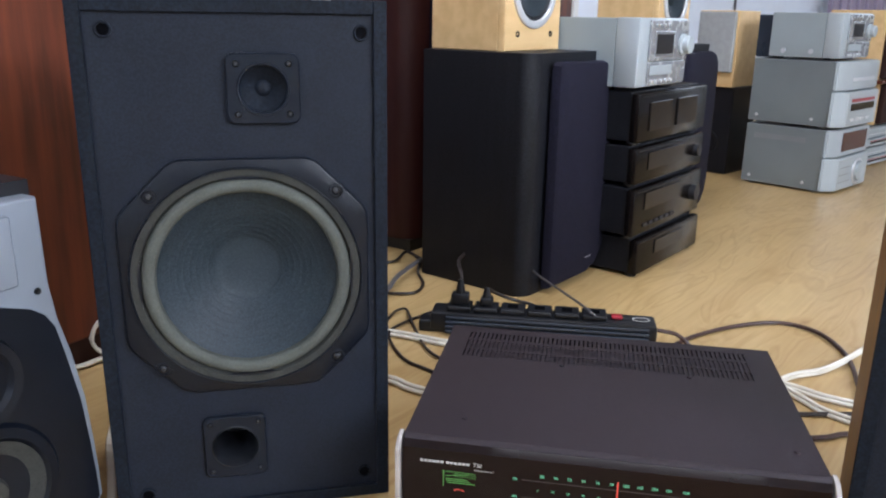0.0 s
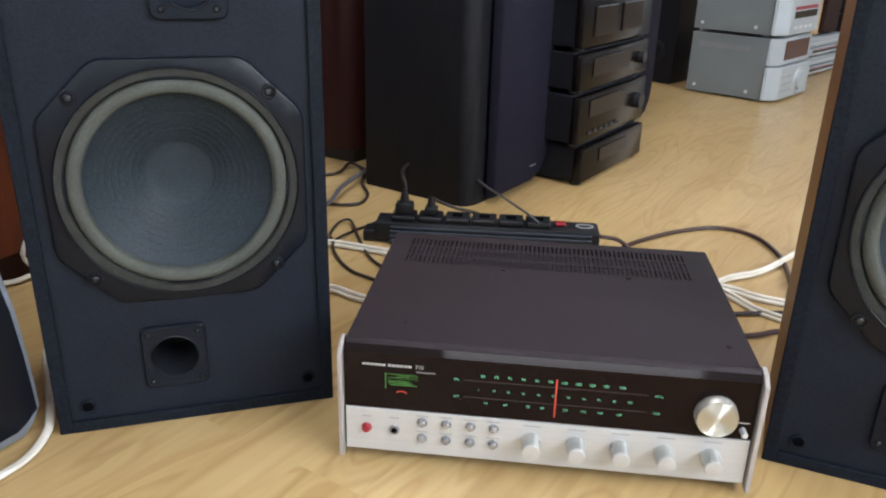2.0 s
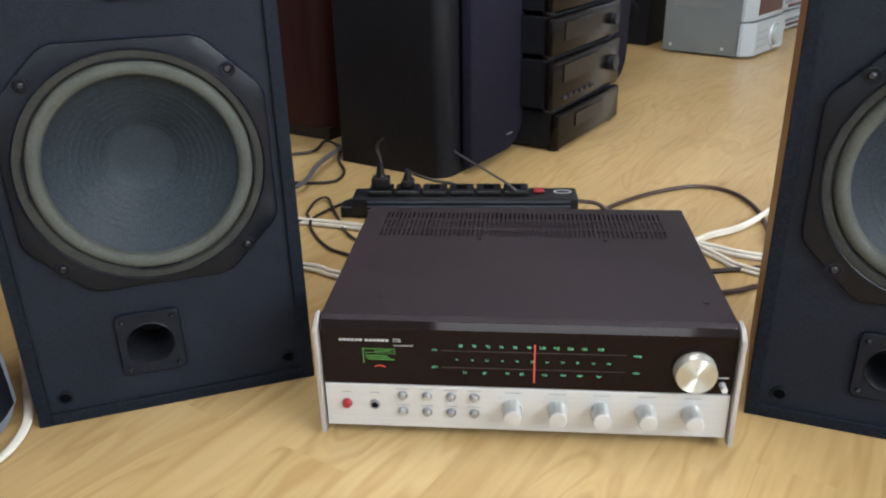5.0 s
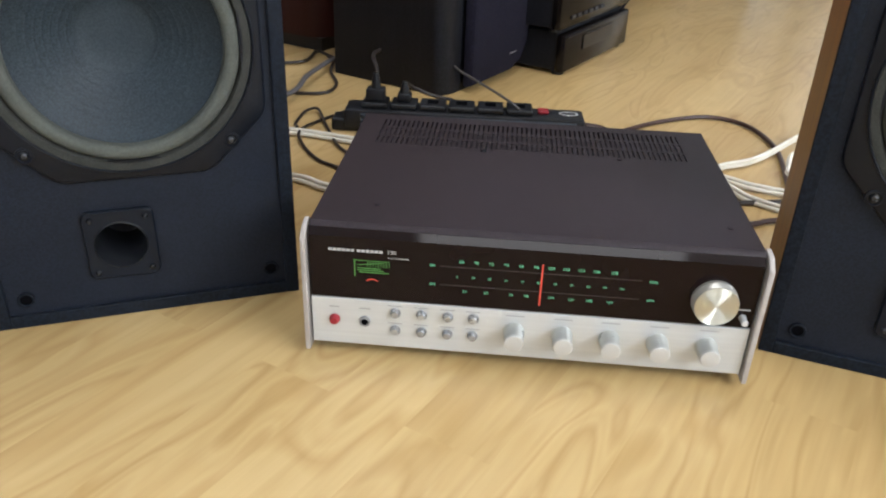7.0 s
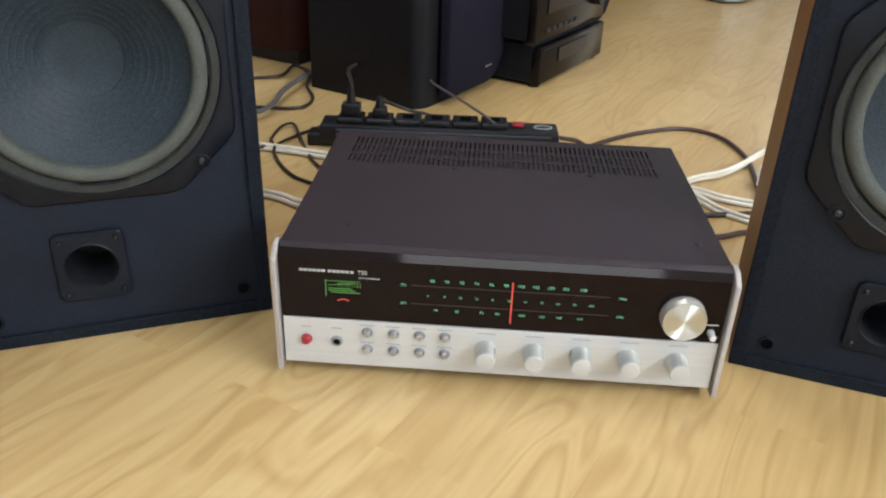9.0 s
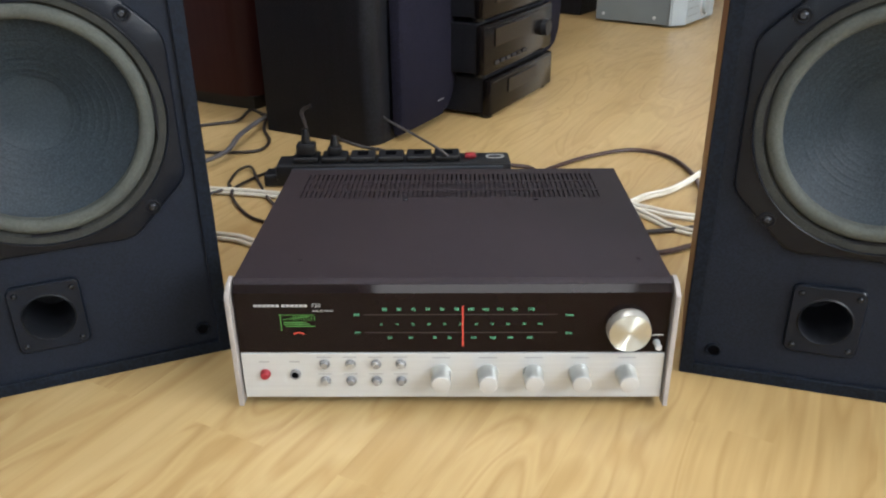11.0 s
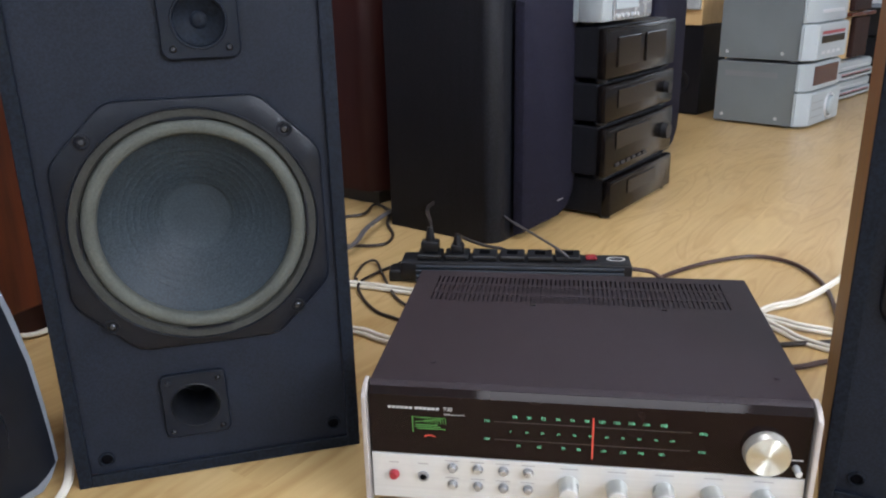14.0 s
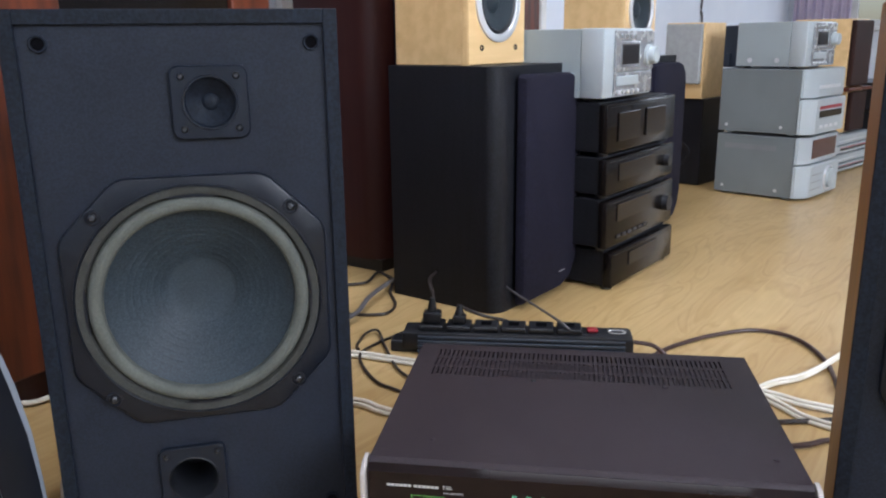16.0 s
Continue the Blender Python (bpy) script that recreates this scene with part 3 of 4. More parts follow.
# ---- the stereo receiver ----
def receiver():
    rc = thing("stereo_receiver", pose(0, 0, 0), "vintage stereo receiver, dark lid, silver control panel, lit dial", "receiver")
    top, D = 0.147, 0.322
    # lid with three rows of ventilation slots
    x0, x1, rows = -0.187, 0.180, ((0.2205, 0.2435), (0.2500, 0.2730), (0.2795, 0.3025))
    lx, z0 = 0.2125, 0.014
    xs, ys = (-lx, x0, x1, lx), (0.010, *[v for r in rows for v in r], D)
    lid = bmesh.new()
    grid = [[lid.verts.new((x, y, top)) for x in xs] for y in ys]
    for j in range(len(ys) - 1):
        for i in range(3):
            if not (i == 1 and j in (1, 3, 5)):
                lid.faces.new((grid[j][i], grid[j][i + 1], grid[j + 1][i + 1], grid[j + 1][i]))
    low = {v: lid.verts.new((v.co.x, v.co.y, z0)) for v in [r[0] for r in grid] + [r[-1] for r in grid] + grid[-1][1:-1]}
    rim = [r[0] for r in grid] + grid[-1][1:-1] + [r[-1] for r in reversed(grid)]
    for a, b in zip(rim, rim[1:]):
        lid.faces.new((a, b, low[b], low[a]))
    bmesh.ops.recalc_face_normals(lid, faces=lid.faces)
    bmesh.ops.solidify(lid, geom=lid.faces[:], thickness=0.0015)
    part("lid", lid, LID, rc, "dark brown-black painted steel lid")
    n = 62
    pitch = (x1 - x0) / n
    bar = None
    for a, b in rows:
        for i in range(n + 1):
            if bar is None:
                bar = part("vent_bar", box(-pitch * 0.345, pitch * 0.345, 0, b - a, -0.0015, -0.0001), LID, rc)
            else:
                bar = new("vent_bar", bar.data)
                bar.parent = rc
            bar.location = (x0 + i * pitch, a, top)
    part("vent_well", box(x0 - 0.004, x1 + 0.004, rows[0][0] - 0.004, rows[2][1] + 0.004, top - 0.016, top - 0.010), PLASTIC, rc)
    for x, y in ((-0.0565, 0.2135), (-0.155, 0.052), (0.19, 0.052), (0.1, 0.2135)):
        part("lid_screw", lathe([(0.0032, 0), (0.003, 0.0012), (0.0015, 0.0016), (0, 0.0010)], 14, axis="z", centre=(x, y, top)), SCREW if y > 0.1 and x < 0 else LID, rc, smooth=True)
    part("chassis", box(-0.2105, 0.2105, 0.012, D - 0.003, 0.012, 0.052), PLASTIC, rc)
    # glossy front lip above the dial
    lip = bmesh.new()
    prof = [(0.004, 0.068), (0.0, 0.0685), (0.0, 0.1354), (0.0052, 0.1422), (0.0098, 0.1422), (0.0098, 0.068)]
    ends = [[lip.verts.new((x, y, z)) for y, z in prof] for x in (-0.2125, 0.2125)]
    for i in range(len(prof)):
        j = (i + 1) % len(prof)
        lip.faces.new((ends[0][i], ends[0][j], ends[1][j], ends[1][i]))
    lip.faces.new(ends[0])
    lip.faces.new(list(reversed(ends[1])))
    dial = part("dial_panel", lip, GLOSS, rc, "glossy black dial glass with green numbers")
    edge = bmesh.new()
    prof = [(0.0053, 0.1424), (0.0062, 0.1440), (0.0078, 0.1456), (0.0099, 0.1468), (0.0099, 0.1424)]
    ends = [[edge.verts.new((x, y, z)) for y, z in prof] for x in (-0.2125, 0.2125)]
    for i in range(len(prof)):
        j = (i + 1) % len(prof)
        edge.faces.new((ends[0][i], ends[0][j], ends[1][j], ends[1][i]))
    edge.faces.new(ends[0])
    edge.faces.new(list(reversed(ends[1])))
    part("lid_edge", edge, LID, rc, smooth=True)
    part("control_panel", box(-0.2125, 0.2125, -0.001, 0.010, 0.0145, 0.0675, 0.0008), ALU, rc, "brushed silver control panel")
    for sx in (-1, 1):
        ch = bmesh.new()
        pr = [(-0.0065, 0.007), (-0.0070, 0.1335), (-0.005, 0.1362), (0.0045, 0.1440), (0.018, 0.1458), (0.018, 0.007)]
        xs = (0.2145 * sx, 0.2195 * sx)
        en = [[ch.verts.new((x, y, z)) for y, z in pr] for x in xs]
        for i in range(len(pr)):
            j = (i + 1) % len(pr)
            ch.faces.new((en[0][i], en[0][j], en[1][j], en[1][i]))
        ch.faces.new(en[0])
        ch.faces.new(en[1])
        bmesh.ops.recalc_face_normals(ch, faces=ch.faces)
        bmesh.ops.bevel(ch, geom=ch.edges[:], offset=0.0005, segments=1, affect="EDGES")
        part("side_cheek", ch, CHEEK, rc, "champagne painted end cheek", smooth=True)
    for x in (-0.18, 0.18):
        for y in (0.05, 0.27):
            part("foot", lathe([(0.012, 0.0), (0.013, 0.003), (0.013, 0.012), (0, 0.012)], 20, axis="z", centre=(x, y, 0)), PLASTIC, rc)
    # knobs
    tk = part("tuning_knob", lathe([(0.0214, 0), (0.0214, 0.004), (0.0210, 0.0045), (0.0208, 0.0110), (0.0203, 0.0120), (0, 0.0120)], 56, centre=(0.1730, 0.0, 0.0965)), KNOB, rc, "large turned aluminium tuning knob", smooth=True)
    spun = [(0.0201 * (1 - i / 200), 0.0124 + 0.00013 * math.cos(i * math.pi / 5)) for i in range(200)] + [(0, 0.0124)]
    part("knob_face", lathe(spun, 64), FACED, tk, "spun face with fine concentric grooves", smooth=True).location = (0.1730, 0.0, 0.0965)
    for x in (-0.011, 0.036, 0.0815, 0.128, 0.175):
        kb = part("control_knob", lathe([(0.0108, 0), (0.0108, 0.004), (0.0100, 0.0055), (0.0096, 0.0190), (0.0088, 0.0203), (0, 0.0203)], 40, centre=(x, -0.001, 0.0438)), KNOBSIDE, rc, "small silver control knob", smooth=True)
        part("knob_cap", lathe([(0.0096, 0.0186), (0.0096, 0.0200), (0.0088, 0.0212), (0.0078, 0.0214), (0, 0.0216)], 40, centre=(x, -0.001, 0.0438)), KNOBEND, kb, smooth=True)
    for x in (-0.1285, -0.1025, -0.0765, -0.0515):
        for z in (0.0553, 0.0353):
            bt = part("push_button", lathe([(0.0046, 0), (0.0046, 0.0010), (0.0040, 0.0014), (0.0039, 0.0046), (0.0033, 0.0054), (0, 0.0057)], 24, centre=(x, -0.001, z)), BUTTON, rc, "small silver push button", smooth=True)
            part("button_collar", lathe([(0.0056, 0.0), (0.0055, 0.0010), (0.0047, 0.0016), (0.0043, 0.0)], 24, centre=(x, -0.0012, z)), COLLAR, bt, smooth=True)
            part("button_caption", box(x - 0.0075, x + 0.0065, -0.0012, -0.0010, z + 0.0072, z + 0.0083), CAPTION, rc)
    part("power_button", lathe([(0.0055, 0), (0.0055, 0.001), (0.0046, 0.0015), (0.0044, 0.005), (0.0036, 0.006), (0, 0.006)], 24, centre=(-0.1895, -0.001, 0.0435)), RED, rc, "red power button", smooth=True)
    jk = part("headphone_jack", lathe([(0.0058, 0), (0.0055, 0.0022), (0.0036, 0.0026), (0.0032, 0.0)], 24, centre=(-0.159, -0.001, 0.043)), COLLAR, rc, smooth=True)
    # black disc across the jack mouth, its shade put into the colour
    part("jack_hole_shade", lathe([(0.0045, 0.0024), (0, 0.0024)], 20, centre=(-0.159, -0.001, 0.043)), HOLESHADE, jk)
    part("muting_switch", lathe([(0.0036, 0), (0.003, 0.006), (0.0034, 0.010), (0.0028, 0.0115), (0, 0.0115)], 20, centre=(0.2025, 0.0, 0.0795)), RING, rc, smooth=True)
    for x, w in ((-0.1895, 0.010), (-0.159, 0.011)):
        part("caption", box(x - w / 2, x + w / 2, -0.0012, -0.0010, 0.0570, 0.0583), CAPTION, rc)
    for x in (-0.011, 0.036, 0.0815, 0.128, 0.175):
        part("caption", box(x - 0.009, x + 0.009, -0.0012, -0.0010, 0.0617, 0.0629), CAPTION, rc)
    part("caption", box(0.1975, 0.2085, -0.0004, -0.0002, 0.0875, 0.0887), PRINT, rc)
    # dial print
    y = -0.0003
    for z in (0.1115, 0.0912):
        part("dial_line", box(-0.086, 0.104, -0.0002, 0.0002, z - 0.0003, z + 0.0003), DIALINE, dial)
    for x, s in zip([-0.0655 + 0.01405 * i for i in range(10)] + [0.0775], ("88", "90", "92", "94", "96", "98", "100", "102", "104", "106", "108")):
        text(s, 0.0046, dial, GREENLIT, x, y, 0.1175, "dial_number")
    for i in range(11):
        text(str(10 * i), 0.0034, dial, GREENLIT, -0.0695 + 0.0156 * i, y, 0.1008, "dial_number")
    for x, s in zip((-0.0615, -0.041, -0.017, -0.002, 0.0215, 0.0405, 0.0575, 0.077), ("54", "60", "70", "80", "100", "120", "140", "160")):
        text(s, 0.0041, dial, GREENLIT, x, y, 0.0852, "dial_number")
    text("FM", 0.0042, dial, GREENLIT, -0.0932, y, 0.1115, "dial_word")
    text("AM", 0.0042, dial, GREENLIT, -0.0932, y, 0.0912, "dial_word")
    text("MHz", 0.0042, dial, GREENLIT, 0.1150, y, 0.1108, "dial_word")
    text("kHz", 0.0042, dial, GREENLIT, 0.1150, y, 0.0905, "dial_word")
    part("dial_pointer", box(0.0102, 0.0116, -0.0014, -0.0006, 0.0762, 0.1215), REDLIT, dial, "red lit dial pointer")
    # maker's mark as plain bars, with the model number
    mark = bmesh.new()
    for x, w in [(-0.1935 + 0.0043 * i, 0.0034) for i in range(6)] + [(-0.1660 + 0.0043 * i, 0.0034) for i in range(6)]:
        box(x, x + w, -0.0004, -0.0001, 0.1205, 0.1231, bm=mark)
    part("maker_mark", mark, PRINT, dial, "white bars of the maker's mark")
    text("730", 0.0062, dial, PRINT, -0.1325, y, 0.1218, "model_number")
    text("twin powered", 0.0036, dial, PRINT, -0.1260, y, 0.1163, "lettering")
    # signal meter
    mt = bmesh.new()
    box(-0.1688, -0.1680, -0.0004, -0.0001, 0.0935, 0.1122, bm=mt)
    box(-0.1700, -0.1350, -0.0004, -0.0001, 0.1112, 0.1117, bm=mt)
    for i in range(9):
        x = -0.1560 + 0.0026 * i
        box(x, x + 0.0005, -0.0004, -0.0001, 0.1050, 0.1105, bm=mt)
    for i in range(10):
        x = -0.1665 + 0.0026 * i
        box(x, x + 0.0026, -0.0004, -0.0001, 0.1060 + 0.0004 * i, 0.1065 + 0.0004 * i, bm=mt)
    for z, a, b in ((0.1032, -0.1660, -0.1430), (0.1010, -0.1660, -0.1400), (0.0988, -0.1640, -0.1350)):
        box(a, b, -0.0004, -0.0001, z - 0.0004, z + 0.0004, bm=mt)
    part("signal_meter", mt, METERLIT, dial, "green lit signal meter scale")
    arc = bmesh.new()
    for i in range(6):
        a0, a1 = radians(35 + 110 * i / 6), radians(35 + 110 * (i + 1) / 6)
        q = []
        for a, r in ((a0, 0.0058), (a1, 0.0058), (a1, 0.0074), (a0, 0.0074)):
            q.append(arc.verts.new((-0.1515 + r * math.cos(a), -0.0004, 0.0865 + 0.75 * r * math.sin(a))))
        arc.faces.new(q)
    part("stereo_light", arc, REDLIT, dial, "small red lit arc")
    return rc


FACED = mat("spun_aluminium", (0.60, 0.60, 0.53), 0.28, metal=1.0, base2=(0.56, 0.56, 0.49))
receiver()


# ---- the row along the wall ----
def cabinet_front(m):
    """Tall wooden cabinet: red-brown stiles with dark doors between, plinth below."""
    c = thing("tall_cabinet", m, "tall red-brown wooden cabinet with dark doors", "cabinet")
    part("carcass", box(-0.55, 0.655, 0.03, 0.31, 0.0, 1.9, 0.004), MAHOG, c)
    for a, b in ((-0.55, -0.40), (-0.12, 0.165), (0.545, 0.655)):
        part("stile", box(a, b, 0.0, 0.0295, 0.045, 1.9, 0.004), REDWOOD, c, "polished red-brown stile")
    for a, b in ((-0.398, -0.122), (0.167, 0.543)):
        part("door", box(a, b, 0.008, 0.0295, 0.06, 1.88, 0.003), GLOSSBLK, c, "dark glossy door")
    part("plinth", box(-0.54, 0.645, 0.012, 0.029, 0.0, 0.044), MAHOG, c)
    return c


cabinet_front(pose(-0.86, 0.33, 0, 0, 0, 70))


def tall_speaker(m):
    t = thing("tall_floor_speaker", m, "tall floor speaker with dark mahogany rounded side and black grille", "loudspeaker")
    side = [(0.0, 0.26), (0.0, 0.06)] + [(0.06 - 0.06 * math.cos(a), 0.06 - 0.06 * math.sin(a)) for a in [math.pi / 2 * i / 8 for i in range(1, 9)]] + [(0.20, 0.0), (0.20, 0.26)]
    part("cabinet", prism(side, 0.03, 1.15), MAHOG, t, "dark mahogany side", smooth=True)
    part("grille", box(0.062, 0.198, -0.022, -0.001, 0.05, 1.13, 0.006), GRILLE, t, "black cloth grille")
    part("plinth", box(0.01, 0.19, 0.01, 0.25, 0.0, 0.0295), PLASTIC, t)
    return t


tall_speaker(pose(-0.462, 1.140, 0, 0, 0, 63))


def floor_speaker(m, mark):
    """Black floor speaker: rounded body edge, proud cloth grille with a clipped top corner."""
    t = thing("floor_speaker", m, "black ash floor speaker with navy cloth grille", "loudspeaker", "black floor speakers")
    W, D, H = 0.305, 0.275, 0.503
    plan = [(W, D), (0.0, D), (0.0, 0.03)] + [(0.04 - 0.04 * math.cos(a), 0.03 - 0.03 * math.sin(a)) for a in [math.pi / 2 * i / 6 for i in range(1, 7)]] + [(W - 0.02, 0.0), (W, 0.02)]
    bm = prism(plan, 0.0, H)
    part("cabinet", bm, BLACKBOX, t, smooth=True)
    out = [(0.058, 0.012), (W - 0.085, 0.012), (W - 0.045, 0.026), (W - 0.020, 0.058), (W - 0.010, 0.10), (W - 0.008, H - 0.072), (W - 0.014, H - 0.044), (W - 0.030, H - 0.026), (W - 0.055, H - 0.019), (0.070, H - 0.017), (0.060, H - 0.024)]
    # black block behind the grille puts the gap's shade into its colour
    part("grille_gap_shade", box(0.070, W - 0.028, -0.0085, -0.0004, 0.02, H - 0.03), HOLESHADE, t)
    g = part("grille", plate(out, -0.031, -0.009, 0.010), GRILLE, t, "navy-black cloth grille", smooth=True)
    if mark:
        part("badge", box(0.205, 0.232, -0.0319, -0.0313, 0.0505, 0.0532), GREYPRINT, g, "small silver maker's bar")
    return t


floor_speaker(pose(-0.158, 0.862, 0, 0, 0, 62), True)
floor_speaker(pose(0.158, 1.572, 0, 0, 0, 62), False)


def bookshelf_speaker(m, h=0.33, w=0.215, d=0.19, base=""):
    """Pale maple bookshelf speaker with a silver-ringed woofer."""
    b = thing("bookshelf_speaker", m, "pale maple bookshelf speaker, silver-ringed woofer, " + base, "loudspeaker", "maple speakers")
    part("cabinet", box(0, w, 0.016, d, 0, h, 0.003), MAPLE, b)
    part("baffle", plate([(0, 0), (w, 0), (w, h), (0, h)], 0.0, 0.0155, 0.003, hole=(w * 0.5, 0.128, 0.066)), MAPLE, b, smooth=True)
    part("woofer_ring", lathe([(0.083, 0.0), (0.083, 0.004), (0.078, 0.007), (0.069, 0.006), (0.066, 0.0)], 56, centre=(w * 0.5, 0, 0.128)), RING, b, "silver woofer ring", smooth=True)
    part("surround", lathe([(0.068, 0.001), (0.062, 0.004), (0.056, -0.002)], 48, centre=(w * 0.5, 0, 0.128)), PLASTIC, b, smooth=True)
    part("cone", lathe([(0.058, 0.0), (0.024, -0.0130), (0.022, -0.0115), (0.012, -0.006), (0, -0.005)], 48, centre=(w * 0.5, 0, 0.128)), CAP, b, "grey cone", smooth=True)
    part("tweeter", lathe([(0.048, 0.0), (0.047, 0.004), (0.030, 0.003), (0.014, -0.001), (0.010, 0.005), (0, 0.008)], 40, centre=(w * 0.5, 0, 0.262)), WHITEP, b, smooth=True)
    for x in (w * 0.22, w * 0.82):
        for z in (0.034, h - 0.02):
            part("grille_socket", lathe([(0.0062, 0.0), (0.006, 0.0015), (0.0042, 0.0012), (0, -0.002)], 16, centre=(x, 0, z)), EDGE, b, smooth=True)
    return b


def on(m, x, y, z, turn=0.0):
    return m @ pose(x, y, z, 0, 0, turn)


T1, T2 = pose(-0.158, 0.862, 0, 0, 0, 62), pose(0.190, 1.572, 0, 0, 0, 62)
bookshelf_speaker(on(T1, 0.034, 0.092, 0.503), base="on a black floor speaker")
bookshelf_speaker(on(T2, 0.034, 0.092, 0.503), base="on the farther floor speaker")


def deck(m, w, d, h, kind):
    """One black hi-fi separate; kind picks its front."""
    k = thing("hifi_deck", m, {"tape": "black double cassette deck with glossy lids", "amp": "black stereo amplifier with dark glossy front", "tuner": "slim black tuner with dark display", "cd": "low black disc player in the stack"}[kind], "hi-fi deck", "black hi-fi stack")
    part("case", box(0.004, w - 0.004, 0.022, d, 0.008, h - 0.003, 0.003), BLACKBOX, k)
    f = part("front", box(0, w, 0.0, 0.0215, 0.006, h - 0.006, 0.005), GLOSSBLK, k, "glossy black front", smooth=True)
    if kind == "tape":
        for x in (0.05, 0.20):
            part("cassette_lid", box(x, x + 0.115, -0.004, -0.0003, 0.028, h - 0.026, 0.002), SCREENB, f)
    elif kind == "amp":
        part("display", box(0.05, 0.24, -0.003, -0.0003, h * 0.52, h - 0.018, 0.001), SCREENB, f)
        part("volume_knob", lathe([(0.020, 0), (0.019, 0.014), (0, 0.0145)], 32, centre=(w - 0.055, 0, h * 0.5)), PLASTIC, f, smooth=True)
        for i in range(6):
            part("key", box(0.05 + 0.03 * i, 0.072 + 0.03 * i, -0.003, -0.0003, 0.022, 0.030, 0.001), PLASTIC, f)
    elif kind == "tuner":
        part("display", box(0.06, 0.26, -0.0025, -0.0003, h * 0.35, h - 0.02, 0.001), SCREENB, f)
        part("tuning_knob", lathe([(0.015, 0), (0.014, 0.012), (0, 0.0125)], 28, centre=(w - 0.05, 0, h * 0.5)), PLASTIC, f, smooth=True)
    else:
        part("disc_tray", box(0.09, 0.25, -0.003, -0.0003, h * 0.45, h - 0.02, 0.001), SCREENB, f)
    part("trim_line", box(0.012, w - 0.012, -0.0012, -0.0002, h - 0.0135, h - 0.0125), SCREW, f, "thin silver line")
    for x in (0.019, w - 0.03):
        for y in (0.020, d - 0.03):
            part("foot", lathe([(0.013, 0.0), (0.014, 0.004), (0.014, 0.0085), (0, 0.0085)], 16, axis="z", centre=(x, y, 0)), SCREW if y < 0.1 else PLASTIC, k)
    return k


S0 = pose(0.082, 1.058, 0, 0, 0, 62)
z = 0.0
for kind, h, dx, dy, w in (("cd", 0.094, 0.0, 0.0, 0.36), ("amp", 0.119, -0.022, 0.006, 0.385), ("tuner", 0.092, -0.022, 0.010, 0.385), ("tape", 0.118, -0.022, 0.012, 0.385)):
    deck(on(S0, dx, dy, z), w, 0.30, h, kind)
    z += h


def mini_system(m, w=0.24, d=0.26, h=0.15, label="silver mini hi-fi component with display and round knob"):
    k = thing("mini_component", m, label, "mini hi-fi", "silver components")
    part("case", box(0.0, w, 0.055, d, 0.006, h, 0.002), LIGHTSILVER, k, "grey metal case")
    fr = part("front", box(-0.001, w + 0.001, 0.0, 0.0545, 0.006, h + 0.001, 0.004), WHITEP, k, "pale silver front", smooth=True)
    part("upper_panel", box(0.045, w - 0.004, -0.006, -0.0003, h * 0.40, h - 0.004, 0.002), BUTTON, fr, "brushed steel panel")
    part("display_bezel", box(0.066, 0.166, -0.0078, -0.0062, h * 0.46, h * 0.82, 0.0008), CHROME, fr, "bright display bezel")
    part("lower_panel", box(0.045, w - 0.004, -0.004, -0.0003, 0.010, h * 0.385, 0.002), BUTTON, fr)
    part("display", box(0.074, 0.158, -0.0088, -0.0079, h * 0.50, h * 0.78, 0.0004), SCREENB, fr)
    part("volume_knob", lathe([(0.024, 0), (0.024, 0.006), (0.020, 0.008), (0.0195, 0.020), (0.017, 0.022), (0, 0.022)], 40, centre=(w - 0.036, -0.006, h * 0.62)), WHITEP, fr, "silver volume knob", smooth=True)
    part("disc_tray", box(0.052, 0.165, -0.007, -0.0042, h * 0.20, h * 0.34, 0.002), WHITEP, fr)
    for i in range(4):
        part("key", box(0.060 + 0.022 * i, 0.074 + 0.022 * i, -0.008, -0.0062, h * 0.86, h * 0.92, 0.001), CHROME, fr)
    for i in range(5):
        part("key", lathe([(0.005, 0), (0.0045, 0.004), (0, 0.0045)], 14, centre=(0.06 + 0.026 * i, -0.004, h * 0.11)), RING, fr, smooth=True)
    for y in (0.095, d - 0.05):
        part("case_screw", lathe([(0.0085, 0), (0.008, 0.002), (0.004, 0.0024), (0, 0.0012)], 16, axis="z"), RING, k, smooth=True).matrix_basis = pose(0.0, y, 0.026, 0, -90, 0)
    for x in (0.03, w - 0.03):
        for y in (0.05, d - 0.03):
            part("foot", lathe([(0.012, 0.0), (0.012, 0.0065), (0, 0.0065)], 16, axis="z", centre=(x, y, 0)), PLASTIC, k)
    return k


mini_system(on(S0, -0.030, 0.022, 0.423), 0.25, 0.25, 0.15, "silver mini hi-fi component on the black stack")


